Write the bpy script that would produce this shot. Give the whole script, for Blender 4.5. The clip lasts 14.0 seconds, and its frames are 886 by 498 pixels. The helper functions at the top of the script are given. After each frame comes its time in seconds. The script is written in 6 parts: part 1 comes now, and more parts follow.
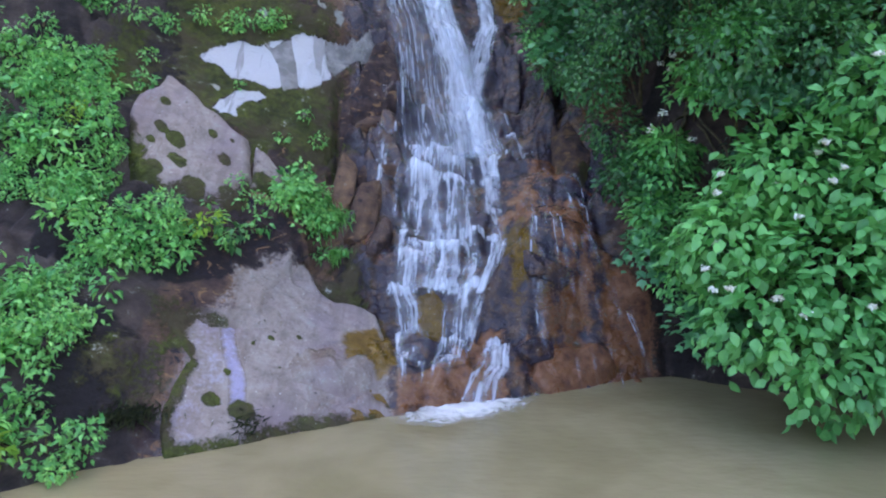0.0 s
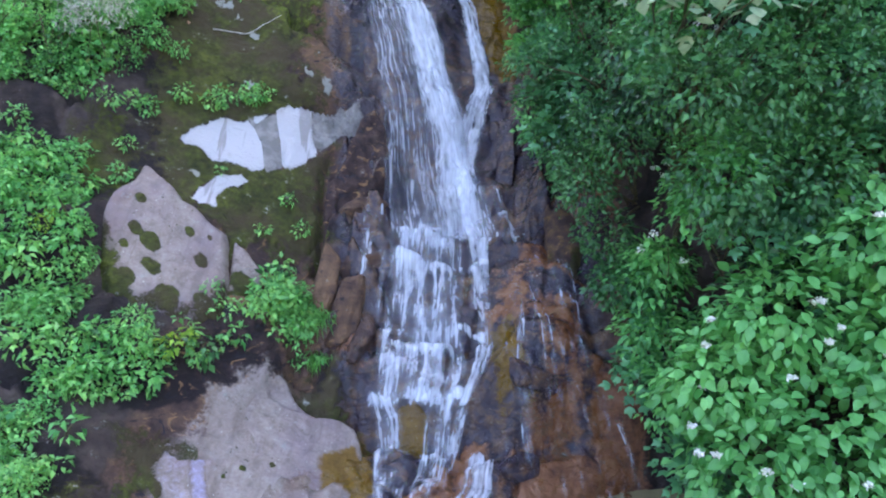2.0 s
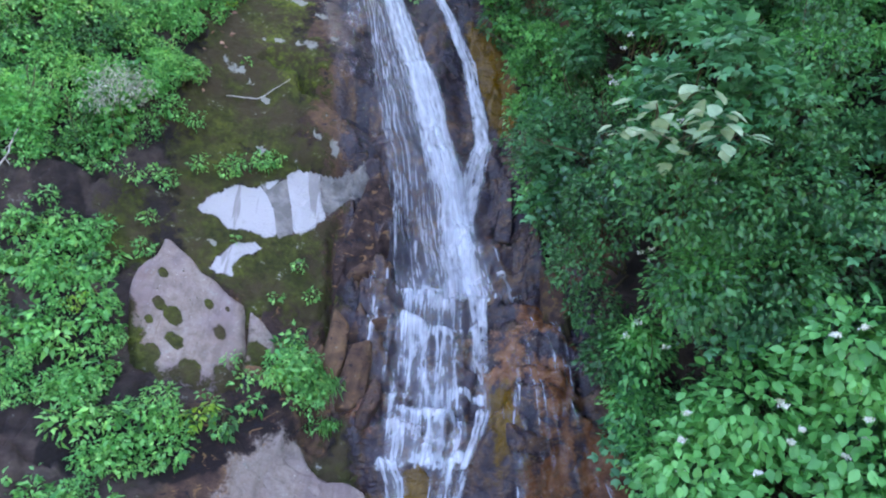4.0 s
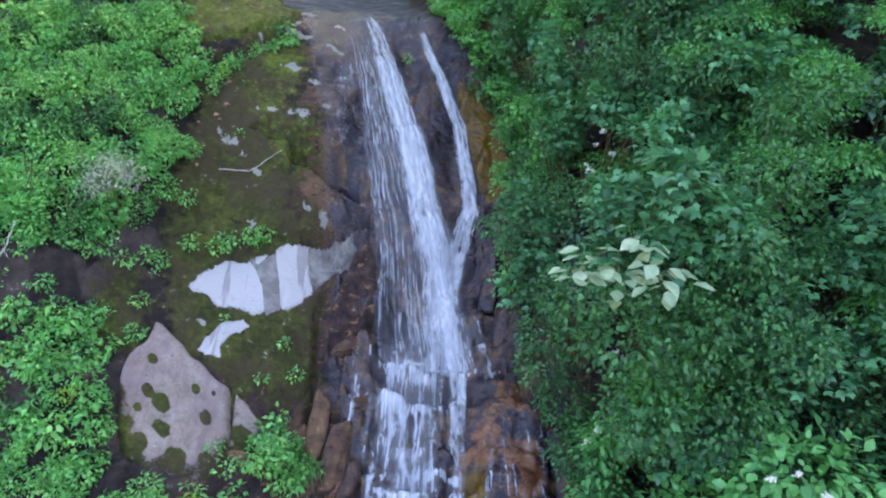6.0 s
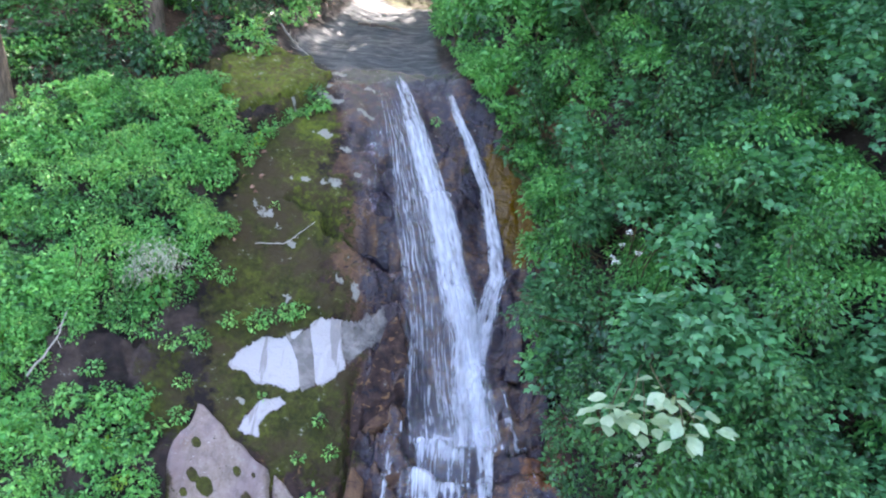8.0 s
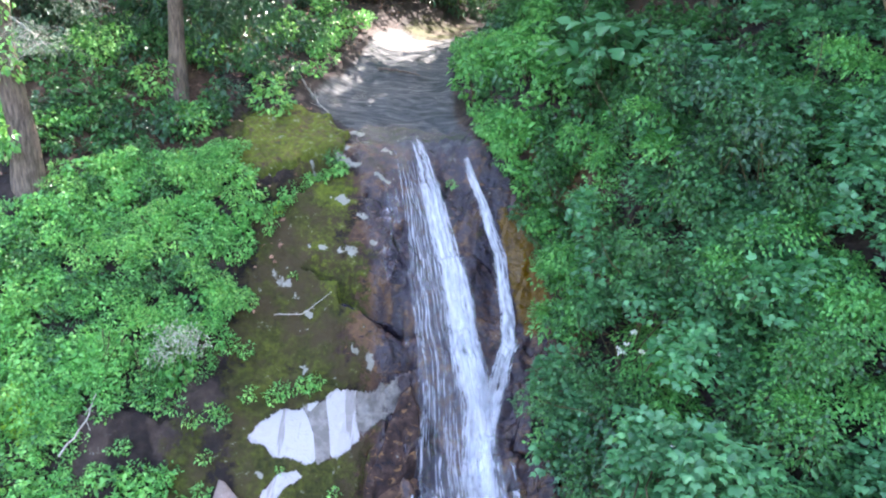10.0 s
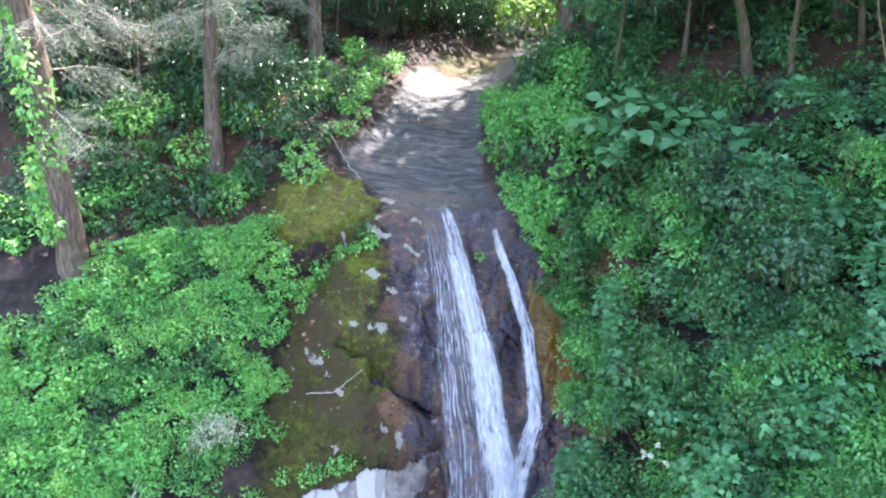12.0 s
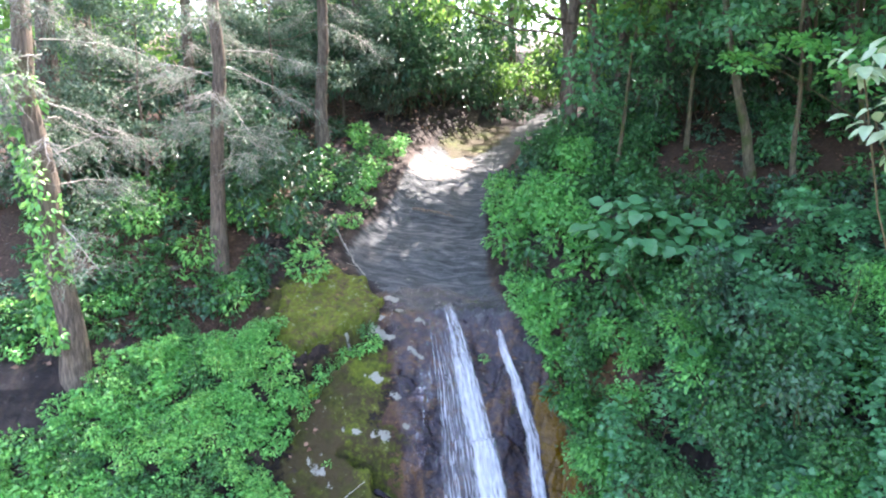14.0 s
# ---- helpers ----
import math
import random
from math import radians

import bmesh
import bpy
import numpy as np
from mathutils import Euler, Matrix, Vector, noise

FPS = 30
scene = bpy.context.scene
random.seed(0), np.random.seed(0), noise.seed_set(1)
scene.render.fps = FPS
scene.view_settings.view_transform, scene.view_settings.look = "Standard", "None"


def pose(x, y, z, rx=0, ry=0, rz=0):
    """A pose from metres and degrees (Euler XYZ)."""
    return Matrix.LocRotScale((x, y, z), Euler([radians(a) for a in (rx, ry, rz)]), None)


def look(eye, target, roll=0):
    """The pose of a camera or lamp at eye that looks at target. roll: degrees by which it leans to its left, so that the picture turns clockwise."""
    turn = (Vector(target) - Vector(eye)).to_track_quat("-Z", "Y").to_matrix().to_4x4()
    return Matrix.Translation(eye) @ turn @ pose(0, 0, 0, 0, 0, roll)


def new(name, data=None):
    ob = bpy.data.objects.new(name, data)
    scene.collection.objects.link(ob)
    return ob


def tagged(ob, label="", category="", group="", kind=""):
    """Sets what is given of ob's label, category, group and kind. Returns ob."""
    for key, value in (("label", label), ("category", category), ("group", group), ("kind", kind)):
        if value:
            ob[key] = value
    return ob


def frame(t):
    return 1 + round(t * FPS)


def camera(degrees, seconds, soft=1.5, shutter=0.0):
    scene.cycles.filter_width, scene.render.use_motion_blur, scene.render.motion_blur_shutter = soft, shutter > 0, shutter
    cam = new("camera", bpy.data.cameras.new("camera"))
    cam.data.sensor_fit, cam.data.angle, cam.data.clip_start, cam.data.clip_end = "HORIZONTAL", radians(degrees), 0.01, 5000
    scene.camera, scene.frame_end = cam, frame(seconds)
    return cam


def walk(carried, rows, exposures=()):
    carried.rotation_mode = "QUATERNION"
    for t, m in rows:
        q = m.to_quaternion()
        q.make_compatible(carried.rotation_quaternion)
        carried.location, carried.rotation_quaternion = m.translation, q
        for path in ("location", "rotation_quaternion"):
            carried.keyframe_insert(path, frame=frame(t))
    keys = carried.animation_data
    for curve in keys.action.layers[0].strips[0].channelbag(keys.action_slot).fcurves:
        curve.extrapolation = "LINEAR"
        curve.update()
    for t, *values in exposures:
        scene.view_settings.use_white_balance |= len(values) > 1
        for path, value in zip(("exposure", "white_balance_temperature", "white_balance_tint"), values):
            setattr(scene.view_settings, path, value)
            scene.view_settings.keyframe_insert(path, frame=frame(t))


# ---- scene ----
cam = camera(66.2, 14.0, soft=2.1)
METRES, EYE, TILT, LEAN, TURN = 8.0, 1.67, -5.0, 0.0, 0.0
ROWS = [
    (0.0, 0.0, 0.0, 0.0, 0.0, 0.0, -0.0),
    (0.5, 0.0188, 0.0065, 0.0329, 0.2, -0.32, 0.01),
    (1.0, 0.034, 0.0187, 0.0704, 0.7, -0.71, -0.06),
    (1.5, 0.0374, 0.0309, 0.1024, 1.08, -1.01, -0.16),
    (2.0, 0.0316, 0.0307, 0.132, 1.08, -1.34, -0.18),
    (2.5, 0.0213, 0.0169, 0.1557, 0.99, -1.6, -0.18),
    (3.0, 0.0161, -0.0046, 0.1794, 0.99, -1.86, -0.18),
    (5.5, 0.0787, -0.0352, 0.3262, 2.27, -3.06, -0.28),
    (6.0, 0.0875, -0.0415, 0.3623, 2.98, -3.47, -0.39),
    (6.5, 0.0876, -0.048, 0.396, 3.8, -3.81, -0.53),
    (7.0, 0.0844, -0.05, 0.4295, 4.17, -4.12, -0.59),
    (7.5, 0.0773, -0.0554, 0.4664, 4.35, -4.47, -0.63),
    (8.0, 0.0735, -0.0636, 0.5052, 4.65, -4.84, -0.64),
    (10.5, 0.1002, -0.075, 0.6977, 7.7, -6.76, -0.86),
    (11.0, 0.1013, -0.0758, 0.7424, 8.45, -7.18, -0.91),
    (11.5, 0.0984, -0.0753, 0.7843, 8.92, -7.5, -0.9),
    (12.0, 0.0931, -0.0733, 0.8248, 9.35, -7.75, -0.91),
    (12.5, 0.089, -0.0699, 0.8624, 9.56, -7.42, -0.87),
    (13.0, 0.0878, -0.0641, 0.8932, 9.67, -6.57, -0.87),
    (13.5, 0.09, -0.0587, 0.92, 9.76, -5.5, -0.84),
    (14.0, 0.0937, -0.0586, 0.9433, 9.88, -4.41, -0.8),
]
EXPOSURES = [(0.0, 2.81), (3.0, 3.1), (5.3, 2.9), (6.5, 2.9), (8.0, 3.16), (11.0, 3.43), (14.0, 3.35)]
walk(cam, [(t, pose(0, 0, EYE, TILT, LEAN, TURN) @ pose(METRES * x, METRES * y, METRES * z, 90 + pitch, roll, yaw)) for t, x, y, z, yaw, pitch, roll in ROWS],
     [(t, s, 6500.0 + 130.0 * min(1.0, max(0.0, (t - 3.0) / 5.0)), 21.0) for t, s in EXPOSURES])

# ---------------------------------------------------------------- light
world = bpy.data.worlds.new("woodland_sky")
scene.world = world
world.use_nodes = True
wn = world.node_tree
sky = wn.nodes.new("ShaderNodeTexSky")
sky.sky_type = "NISHITA"
sky.sun_disc = False
sky.dust_density = 2.5
sky.ozone_density = 0.6
SUN_EL, SUN_AZ = 56.0, 24.0
sky.sun_elevation = radians(SUN_EL)
sky.sun_rotation = radians(SUN_AZ)
wn.links.new(sky.outputs[0], wn.nodes["Background"].inputs[0])
wn.nodes["Background"].inputs[1].default_value = 0.15

sun = new("sun", bpy.data.lights.new("sun", "SUN"))
sun.data.energy = 3.4
sun.data.angle = radians(0.5)
sun.data.color = (1.0, 0.95, 0.86)
sun_way = Vector((math.sin(radians(SUN_AZ)) * math.cos(radians(SUN_EL)),
                  math.cos(radians(SUN_AZ)) * math.cos(radians(SUN_EL)), math.sin(radians(SUN_EL))))
sun.matrix_world = look(sun_way * 60, (0, 0, 0))

# ---------------------------------------------------------------- lie of the land
def hash01(ix, iy, iz, seed):
    h = (ix.astype(np.int64) * 374761393 + iy.astype(np.int64) * 668265263 + iz.astype(np.int64) * 2147483647 + seed * 974711) & 0xFFFFFFFF
    h = ((h ^ (h >> 13)) * 1274126177) & 0xFFFFFFFF
    h = ((h ^ (h >> 16)) * 2246822519) & 0xFFFFFFFF
    return ((h ^ (h >> 15)) & 0xFFFFFF) / float(0xFFFFFF)


def value_noise(x, y, z=0.0, seed=0):
    """Smooth noise from -1 to 1."""
    x, y, z = np.broadcast_arrays(np.asarray(x, float), np.asarray(y, float), np.asarray(z, float))
    ix, iy, iz = np.floor(x), np.floor(y), np.floor(z)
    fx, fy, fz = x - ix, y - iy, z - iz
    fx, fy, fz = (f * f * f * (f * (f * 6 - 15) + 10) for f in (fx, fy, fz))
    out = 0.0
    for a in (0, 1):
        for b in (0, 1):
            for c in (0, 1):
                w = (fx if a else 1 - fx) * (fy if b else 1 - fy) * (fz if c else 1 - fz)
                out = out + w * hash01(ix + a, iy + b, iz + c, seed)
    return out * 2 - 1


def fbm(x, y, z=0.0, seed=0, octaves=4, gain=0.5):
    out, amp, f, total = 0.0, 1.0, 1.0, 0.0
    for o in range(octaves):
        out = out + amp * value_noise(np.asarray(x) * f, np.asarray(y) * f, np.asarray(z) * f, seed + o * 17)
        total += amp
        amp, f = amp * gain, f * 2.03
    return out / total


def ease(a, b, x):
    t = np.clip((x - a) / (b - a), 0, 1)
    return t * t * (3 - 2 * t)


def blocks(x, y, seed):
    """Broken rock: for each place the nearest block's number, and how near the joint to the next block is."""
    ix, iy = np.floor(x), np.floor(y)
    near = np.full(x.shape, 9.0)
    second = np.full(x.shape, 9.0)
    who = np.zeros(x.shape)
    dx0, dy0 = np.zeros(x.shape), np.zeros(x.shape)
    for a in (-1, 0, 1):
        for b in (-1, 0, 1):
            cx, cy = ix + a, iy + b
            fx = cx + hash01(cx, cy, cx * 0, seed)
            fy = cy + hash01(cx, cy, cx * 0 + 1, seed)
            d = np.hypot(x - fx, y - fy)
            closer = d < near
            second = np.where(closer, near, np.minimum(second, d))
            who = np.where(closer, hash01(cx, cy, cx * 0 + 2, seed), who)
            dx0, dy0 = np.where(closer, x - fx, dx0), np.where(closer, y - fy, dy0)
            near = np.where(closer, d, near)
    return who, second - near, dx0, dy0


def polygon_field(x, y, corners):
    """How far inside the outline a place lies, in metres; outside it is negative."""
    c = np.array(corners)
    inside = np.zeros(x.shape, bool)
    near = np.full(x.shape, 1e9)
    for (x0, y0), (x1, y1) in zip(c, np.roll(c, -1, 0)):
        cross = ((y0 > y) != (y1 > y)) & (x < (x1 - x0) * (y - y0) / (y1 - y0 + 1e-12) + x0)
        inside ^= cross
        dx, dy = x1 - x0, y1 - y0
        t = np.clip(((x - x0) * dx + (y - y0) * dy) / (dx * dx + dy * dy), 0, 1)
        near = np.minimum(near, np.hypot(x - x0 - t * dx, y - y0 - t * dy))
    return np.where(inside, near, -near)


# how far back the slope lies at each level, at stations across it
LEVELS = np.array([-0.9, 0.0, 1.0, 2.0, 3.0, 4.0, 5.0, 6.0, 6.5])
STATIONS = np.array([-9.0, -6.0, -4.0, -2.5, -1.2, -0.5, 0.3, 0.9, 1.5, 2.0, 2.6, 5.0])
BACK = np.array([
    (1.2, 2.0, 3.2, 4.5, 5.4, 6.3, 7.1, 8.0, 9.4),
    (2.0, 2.8, 3.9, 5.0, 5.9, 6.6, 7.3, 8.05, 8.7),
    (2.4, 3.1, 4.3, 5.4, 6.3, 7.0, 7.75, 8.9, 9.65),
    (2.9, 3.62, 4.9, 6.05, 7.2, 7.98, 8.75, 9.65, 10.2),
    (3.8, 4.48, 5.85, 6.9, 7.8, 8.47, 9.1, 10.1, 10.6),
    (4.2, 4.84, 6.08, 7.1, 8.05, 8.75, 9.5, 10.3, 10.68),
    (4.5, 5.2, 6.2, 7.38, 8.45, 9.25, 9.85, 10.35, 10.55),
    (4.8, 5.6, 6.1, 7.45, 8.6, 9.4, 9.98, 10.3, 10.45),
    (5.1, 5.85, 6.3, 7.15, 7.95, 8.8, 9.6, 10.0, 10.3),
    (5.2, 6.0, 6.25, 6.6, 7.2, 7.9, 8.65, 9.3, 9.8),
    (4.9, 5.6, 5.75, 6.05, 6.5, 7.05, 7.7, 8.6, 9.2),
    (3.8, 4.4, 4.8, 5.1, 5.5, 6.0, 6.7, 7.6, 8.4),
])


CRACKS = [  # a line down the rock, its half width and its depth
    ([(-2.2, 8.75), (-1.76, 8.81), (-1.37, 8.75), (-0.85, 8.83)], 0.06, 0.6),
    ([(-1.6, 8.76), (-1.2, 8.74), (-0.82, 8.8)], 0.15, 0.85),
    ([(-3.02, 8.6), (-3.05, 8.81), (-2.95, 9.2), (-2.67, 9.59), (-2.22, 10.05)], 0.11, 0.5),
    ([(-1.09, 7.01), (-0.82, 7.28), (-0.53, 7.59), (-0.3, 7.68)], 0.08, 0.28),
    ([(-1.1, 6.73), (-1.05, 6.96), (-0.89, 7.3)], 0.06, 0.24),
    ([(-1.77, 7.94), (-1.32, 8.14), (-1.06, 8.29), (-0.65, 8.49)], 0.05, 0.2),
    ([(-1.2, 5.76), (-0.85, 5.78), (-0.54, 5.9)], 0.08, 0.2),
    ([(-1.19, 6.84), (-1.09, 7.06), (-1.15, 7.57), (-0.96, 7.74)], 0.05, 0.18),
    ([(-1.55, 9.7), (-1.31, 9.73), (-1.11, 9.71)], 0.05, 0.16),
]
# rounded swells of the rock beside the fall, and how far they stand out
SWELLS = [
    ([(0.66, 7.3), (1.1, 7.4), (1.42, 7.2), (1.52, 6.7), (1.58, 6.3), (1.3, 6.1), (0.8, 6.0), (0.62, 6.1), (0.64, 6.6)], 0.16, 0.24),
    ([(1.3, 6.12), (1.7, 6.24), (2.06, 6.12), (2.1, 5.95), (1.6, 5.78), (1.2, 5.7), (1.2, 5.95)], 0.13, 0.2),
]


def line_distance(x, y, line):
    near = np.full(x.shape, 1e9)
    for (x0, y0), (x1, y1) in zip(line, line[1:]):
        dx, dy = x1 - x0, y1 - y0
        t = np.clip(((x - x0) * dx + (y - y0) * dy) / (dx * dx + dy * dy), 0, 1)
        near = np.minimum(near, np.hypot(x - x0 - t * dx, y - y0 - t * dy))
    return near


def slope_height(x, y):
    """The bare slope: pool bed, rock face, stream bed above the lip and the banks beside it."""
    x, y = np.broadcast_arrays(np.asarray(x, float), np.asarray(y, float))
    xs = np.clip(x, STATIONS[0], STATIONS[-1])
    back = np.stack([np.interp(xs, STATIONS, BACK[:, k]) for k in range(len(LEVELS))], -1)
    z = np.full(x.shape, LEVELS[0])
    for k in range(len(LEVELS) - 1):
        f = np.clip((y - back[..., k]) / (back[..., k + 1] - back[..., k]), 0, 1)
        z = z + f * (LEVELS[k + 1] - LEVELS[k])
    up = np.maximum(y - back[..., -1], 0)
    bed = np.interp(up, [0, 1.55, 3.2, 5.3, 6.4, 9.5, 40, 300], [0, 0.64, 1.24, 1.98, 2.16, 2.85, 9.0, 40.0])
    mid = -1.4 + 0.05 * np.maximum(y - 11, 0) + 0.24 * np.maximum(y - 17.5, 0) * ease(60, 30, y)
    left = ease(1.0, 2.6, mid - x) * (0.35 + 0.05 * np.clip(up, 0, 12)) + np.maximum(mid - x - 2.5, 0) * 0.03
    right = ease(0.9, 2.2, x - mid) * (0.45 + 0.05 * np.clip(up, 0, 12)) + np.interp(x - mid - 2.5, [0, 3, 8, 60], [0, 0.2, 1.2, 9.0])
    z = z + bed + (left + right) * ease(0.0, 1.5, up)
    # the pool's far banks, behind
    z = z + ease(-7.0, -16.0, y) * 3.0 + ease(8.0, 16.0, np.abs(x)) * 3.0 * ease(6.0, 2.0, y)
    return z


def land(x, y):
    """Height of the ground and the rock."""
    x, y = np.broadcast_arrays(np.asarray(x, float), np.asarray(y, float))
    z = slope_height(x, y)
    rock = ease(3.0, 4.6, y) * ease(11.6, 10.4, y) * ease(-5.5, -3.4, x) * ease(3.2, 1.8, x)
    warp = 0.35 * fbm(x * 0.9, y * 0.9, 0, 5, 3)
    # ledges, tilted down to the right, with steep risers
    lv = z + 0.16 * x + warp
    stair = np.sin(lv * 2 * math.pi / 0.86 + 0.6) * 0.10 + np.sin(lv * 2 * math.pi / 0.37 + 2 * warp) * 0.03
    calm = 1 - 0.85 * ease(1.2, 0.5, np.abs(x + 1.7) + np.abs(y - 5.0) * 0.8)
    smooth_face = ease(-0.85, -1.25, x) * ease(6.2, 6.9, y) * ease(-3.2, -2.8, x)
    calm = calm * (1 - 0.75 * smooth_face)
    for corners, tall, soft in SWELLS:
        swell = ease(-0.03, soft, polygon_field(x + 0.05 * fbm(x * 3, y * 3, 0, 45, 2), y, corners))
        calm = calm * (1 - 0.55 * swell)
        z = z + tall * swell
    z = z + rock * calm * stair * (1 - 0.7 * ease(8.3, 9.0, y))
    z = z + rock * (0.10 * fbm(x * 1.3, y * 1.3, 1.0, 11, 3) + 0.045 * fbm(x * 4, y * 4, 2.0, 23, 4, 0.55) * (0.25 + 0.75 * calm))
    # the ledge that breaks the fall, and its pool of rubble
    ledge = ease(7.0, 7.18, y - 0.05 * x) * ease(8.1, 7.5, y) * ease(-1.0, -0.5, x) * ease(1.5, 1.1, x)
    z = z + ledge * 0.03 - 0.12 * rock * ease(0.9, 0.3, np.abs(y - 7.75)) * ease(-1.6, -1.0, x)
    # blocks split along slanting joints, each tilted its own way
    wx, wy = x + 0.12 * fbm(x * 2, y * 2, 0, 61, 3), y + 0.12 * fbm(x * 2, y * 2, 5, 62, 3)
    crag = 1 + 1.6 * (ease(-1.3, -1.1, x) * ease(-0.3, -0.45, x) * ease(5.8, 6.0, y) * ease(8.5, 8.2, y) + ease(0.55, 0.75, x) * ease(1.7, 1.4, x) * ease(7.3, 7.5, y) * ease(9.2, 8.8, y))
    for size, tall, seed in ((0.95, 0.06, 3), (0.40, 0.035, 8), (0.17, 0.016, 13)):
        u, v = (wx * 0.86 + wy * 0.5) / size, (wy * 0.86 - wx * 0.5) / (size * 0.62)
        who, joint, dx, dy = blocks(u, v, seed)
        lump = (who - 0.5) * 2 * tall + (np.sin(who * 40) * dx + np.sin(who * 70) * dy) * tall * 0.8
        z = z + rock * calm * crag * (lump - 0.9 * tall * ease(0.08, 0.0, joint))
    # lips over which the water breaks
    for y0, tall, x0, x1 in ((7.28, 0.10, -0.7, 1.2), (5.86, 0.13, -0.65, 0.55), (6.42, 0.07, 0.0, 0.6), (6.2, 0.07, 0.9, 1.6), (8.55, 0.05, -0.4, 0.9)):
        yy = y - 0.08 * fbm(x * 3, y * 0 + y0, 0, 66, 3)
        lip = tall * (ease(y0 - 0.02, y0 + 0.05, yy) * ease(y0 + 0.5, y0 + 0.05, yy) - ease(y0 - 0.4, y0 - 0.05, yy) * ease(y0 + 0.02, y0 - 0.03, yy))
        z = z + lip * ease(x0 - 0.25, x0, x) * ease(x1 + 0.25, x1, x)
    for line, half, deep in CRACKS:
        z = z - deep * ease(half, half * 0.3, line_distance(wx, wy, line) + 0.03 * fbm(x * 7, y * 7, 2, 64, 2))
    # low steps across the stream bed
    bed_way = ease(10.5, 11.2, y) * ease(22.0, 19.0, y) * ease(2.4, 1.6, np.abs(x + 1.6 - 0.05 * np.maximum(y - 11, 0)))
    z = z + bed_way * (0.035 * fbm(x * 0.7 + 0.25 * y, y * 2.6, 7, 68, 4, 0.6) - 0.04 * ease(0.0, 0.12, fbm(x * 0.5, y * 1.3, 9, 69, 2)))
    rough = 1 - rock
    z = z + rough * (0.12 * fbm(x * 0.8, y * 0.8, 3.0, 31, 4) * ease(2.0, 5.0, y))
    return z

# ---------------------------------------------------------------- mesh tools
def raw_mesh(name, verts, faces, smooth=False):
    """A mesh from arrays: verts (n, 3); faces a list of (m, k) index arrays."""
    me = bpy.data.meshes.new(name)
    verts = np.asarray(verts, np.float32)
    me.vertices.add(len(verts))
    me.vertices.foreach_set("co", verts.ravel())
    faces = [np.asarray(f, np.int32) for f in faces if len(f)]
    loops = np.concatenate([f.ravel() for f in faces])
    counts = np.concatenate([np.full(len(f), f.shape[1], np.int32) for f in faces])
    starts = np.concatenate([[0], np.cumsum(counts)[:-1]]).astype(np.int32)
    me.loops.add(len(loops))
    me.loops.foreach_set("vertex_index", loops)
    me.polygons.add(len(counts))
    me.polygons.foreach_set("loop_start", starts)
    me.polygons.foreach_set("loop_total", counts)
    if smooth:
        me.polygons.foreach_set("use_smooth", np.ones(len(counts), bool))
    me.update(calc_edges=True)
    return me


def point_values(me, name, values):
    me.attributes.new(name, "FLOAT", "POINT").data.foreach_set("value", np.asarray(values, np.float32).ravel())


def flow_coords(me, uv):
    """UV per vertex, spread to the corners."""
    idx = np.empty(len(me.loops), np.int32)
    me.loops.foreach_get("vertex_index", idx)
    me.uv_layers.new(name="along").data.foreach_set("uv", np.asarray(uv, np.float32)[idx].ravel())


def grid_faces(nu, nv):
    i = np.arange(nu * nv).reshape(nu, nv)
    return np.stack([i[:-1, :-1], i[1:, :-1], i[1:, 1:], i[:-1, 1:]], -1).reshape(-1, 4)


def put(name, me, material, parent=None, label="", category="", group="", kind=""):
    ob = new(name, me)
    me.materials.append(material)
    ob.parent = parent
    return tagged(ob, label, category, group, kind)


def base(name, place, label, category, group="", kind=""):
    """An Empty at a thing's base."""
    ob = new(name)
    ob.empty_display_size = 0.1
    ob.location = place
    return tagged(ob, label, category, group, kind)


def local(verts, parent):
    return np.asarray(verts) - np.array(parent.location)


def tubes(paths, sides=6):
    """Tapered tubes: each path is (points (n, 3), radii (n))."""
    V, Fq, n0 = [], [], 0
    for pts, rad in paths:
        pts, rad = np.asarray(pts, float), np.asarray(rad, float)
        tan = np.gradient(pts, axis=0)
        tan /= np.linalg.norm(tan, axis=1, keepdims=True) + 1e-9
        ref = np.where(np.abs(tan[:, 2:3]) > 0.9, np.array([[1.0, 0, 0]]), np.array([[0, 0, 1.0]]))
        a = np.cross(tan, ref)
        a /= np.linalg.norm(a, axis=1, keepdims=True) + 1e-9
        b = np.cross(tan, a)
        th = np.arange(sides) * 2 * math.pi / sides
        ring = pts[:, None] + rad[:, None, None] * (np.cos(th)[None, :, None] * a[:, None] + np.sin(th)[None, :, None] * b[:, None])
        V.append(ring.reshape(-1, 3))
        i = n0 + np.arange(len(pts) * sides).reshape(len(pts), sides)
        j = np.roll(i, -1, 1)
        Fq.append(np.stack([i[:-1], j[:-1], j[1:], i[1:]], -1).reshape(-1, 4))
        n0 += len(pts) * sides
    return np.concatenate(V), [np.concatenate(Fq)]


def wander(rng, start, end, n=7, wobble=0.08, sag=0.0):
    t = np.linspace(0, 1, n)[:, None]
    p = np.array(start) * (1 - t) + np.array(end) * t
    length = np.linalg.norm(np.array(end) - np.array(start))
    off = np.cumsum(rng.normal(0, wobble * length / n, (n, 3)), 0)
    off -= off[-1] * t
    p = p + off
    p[:, 2] -= sag * length * (t[:, 0] * (1 - t[:, 0])) * 4
    return p


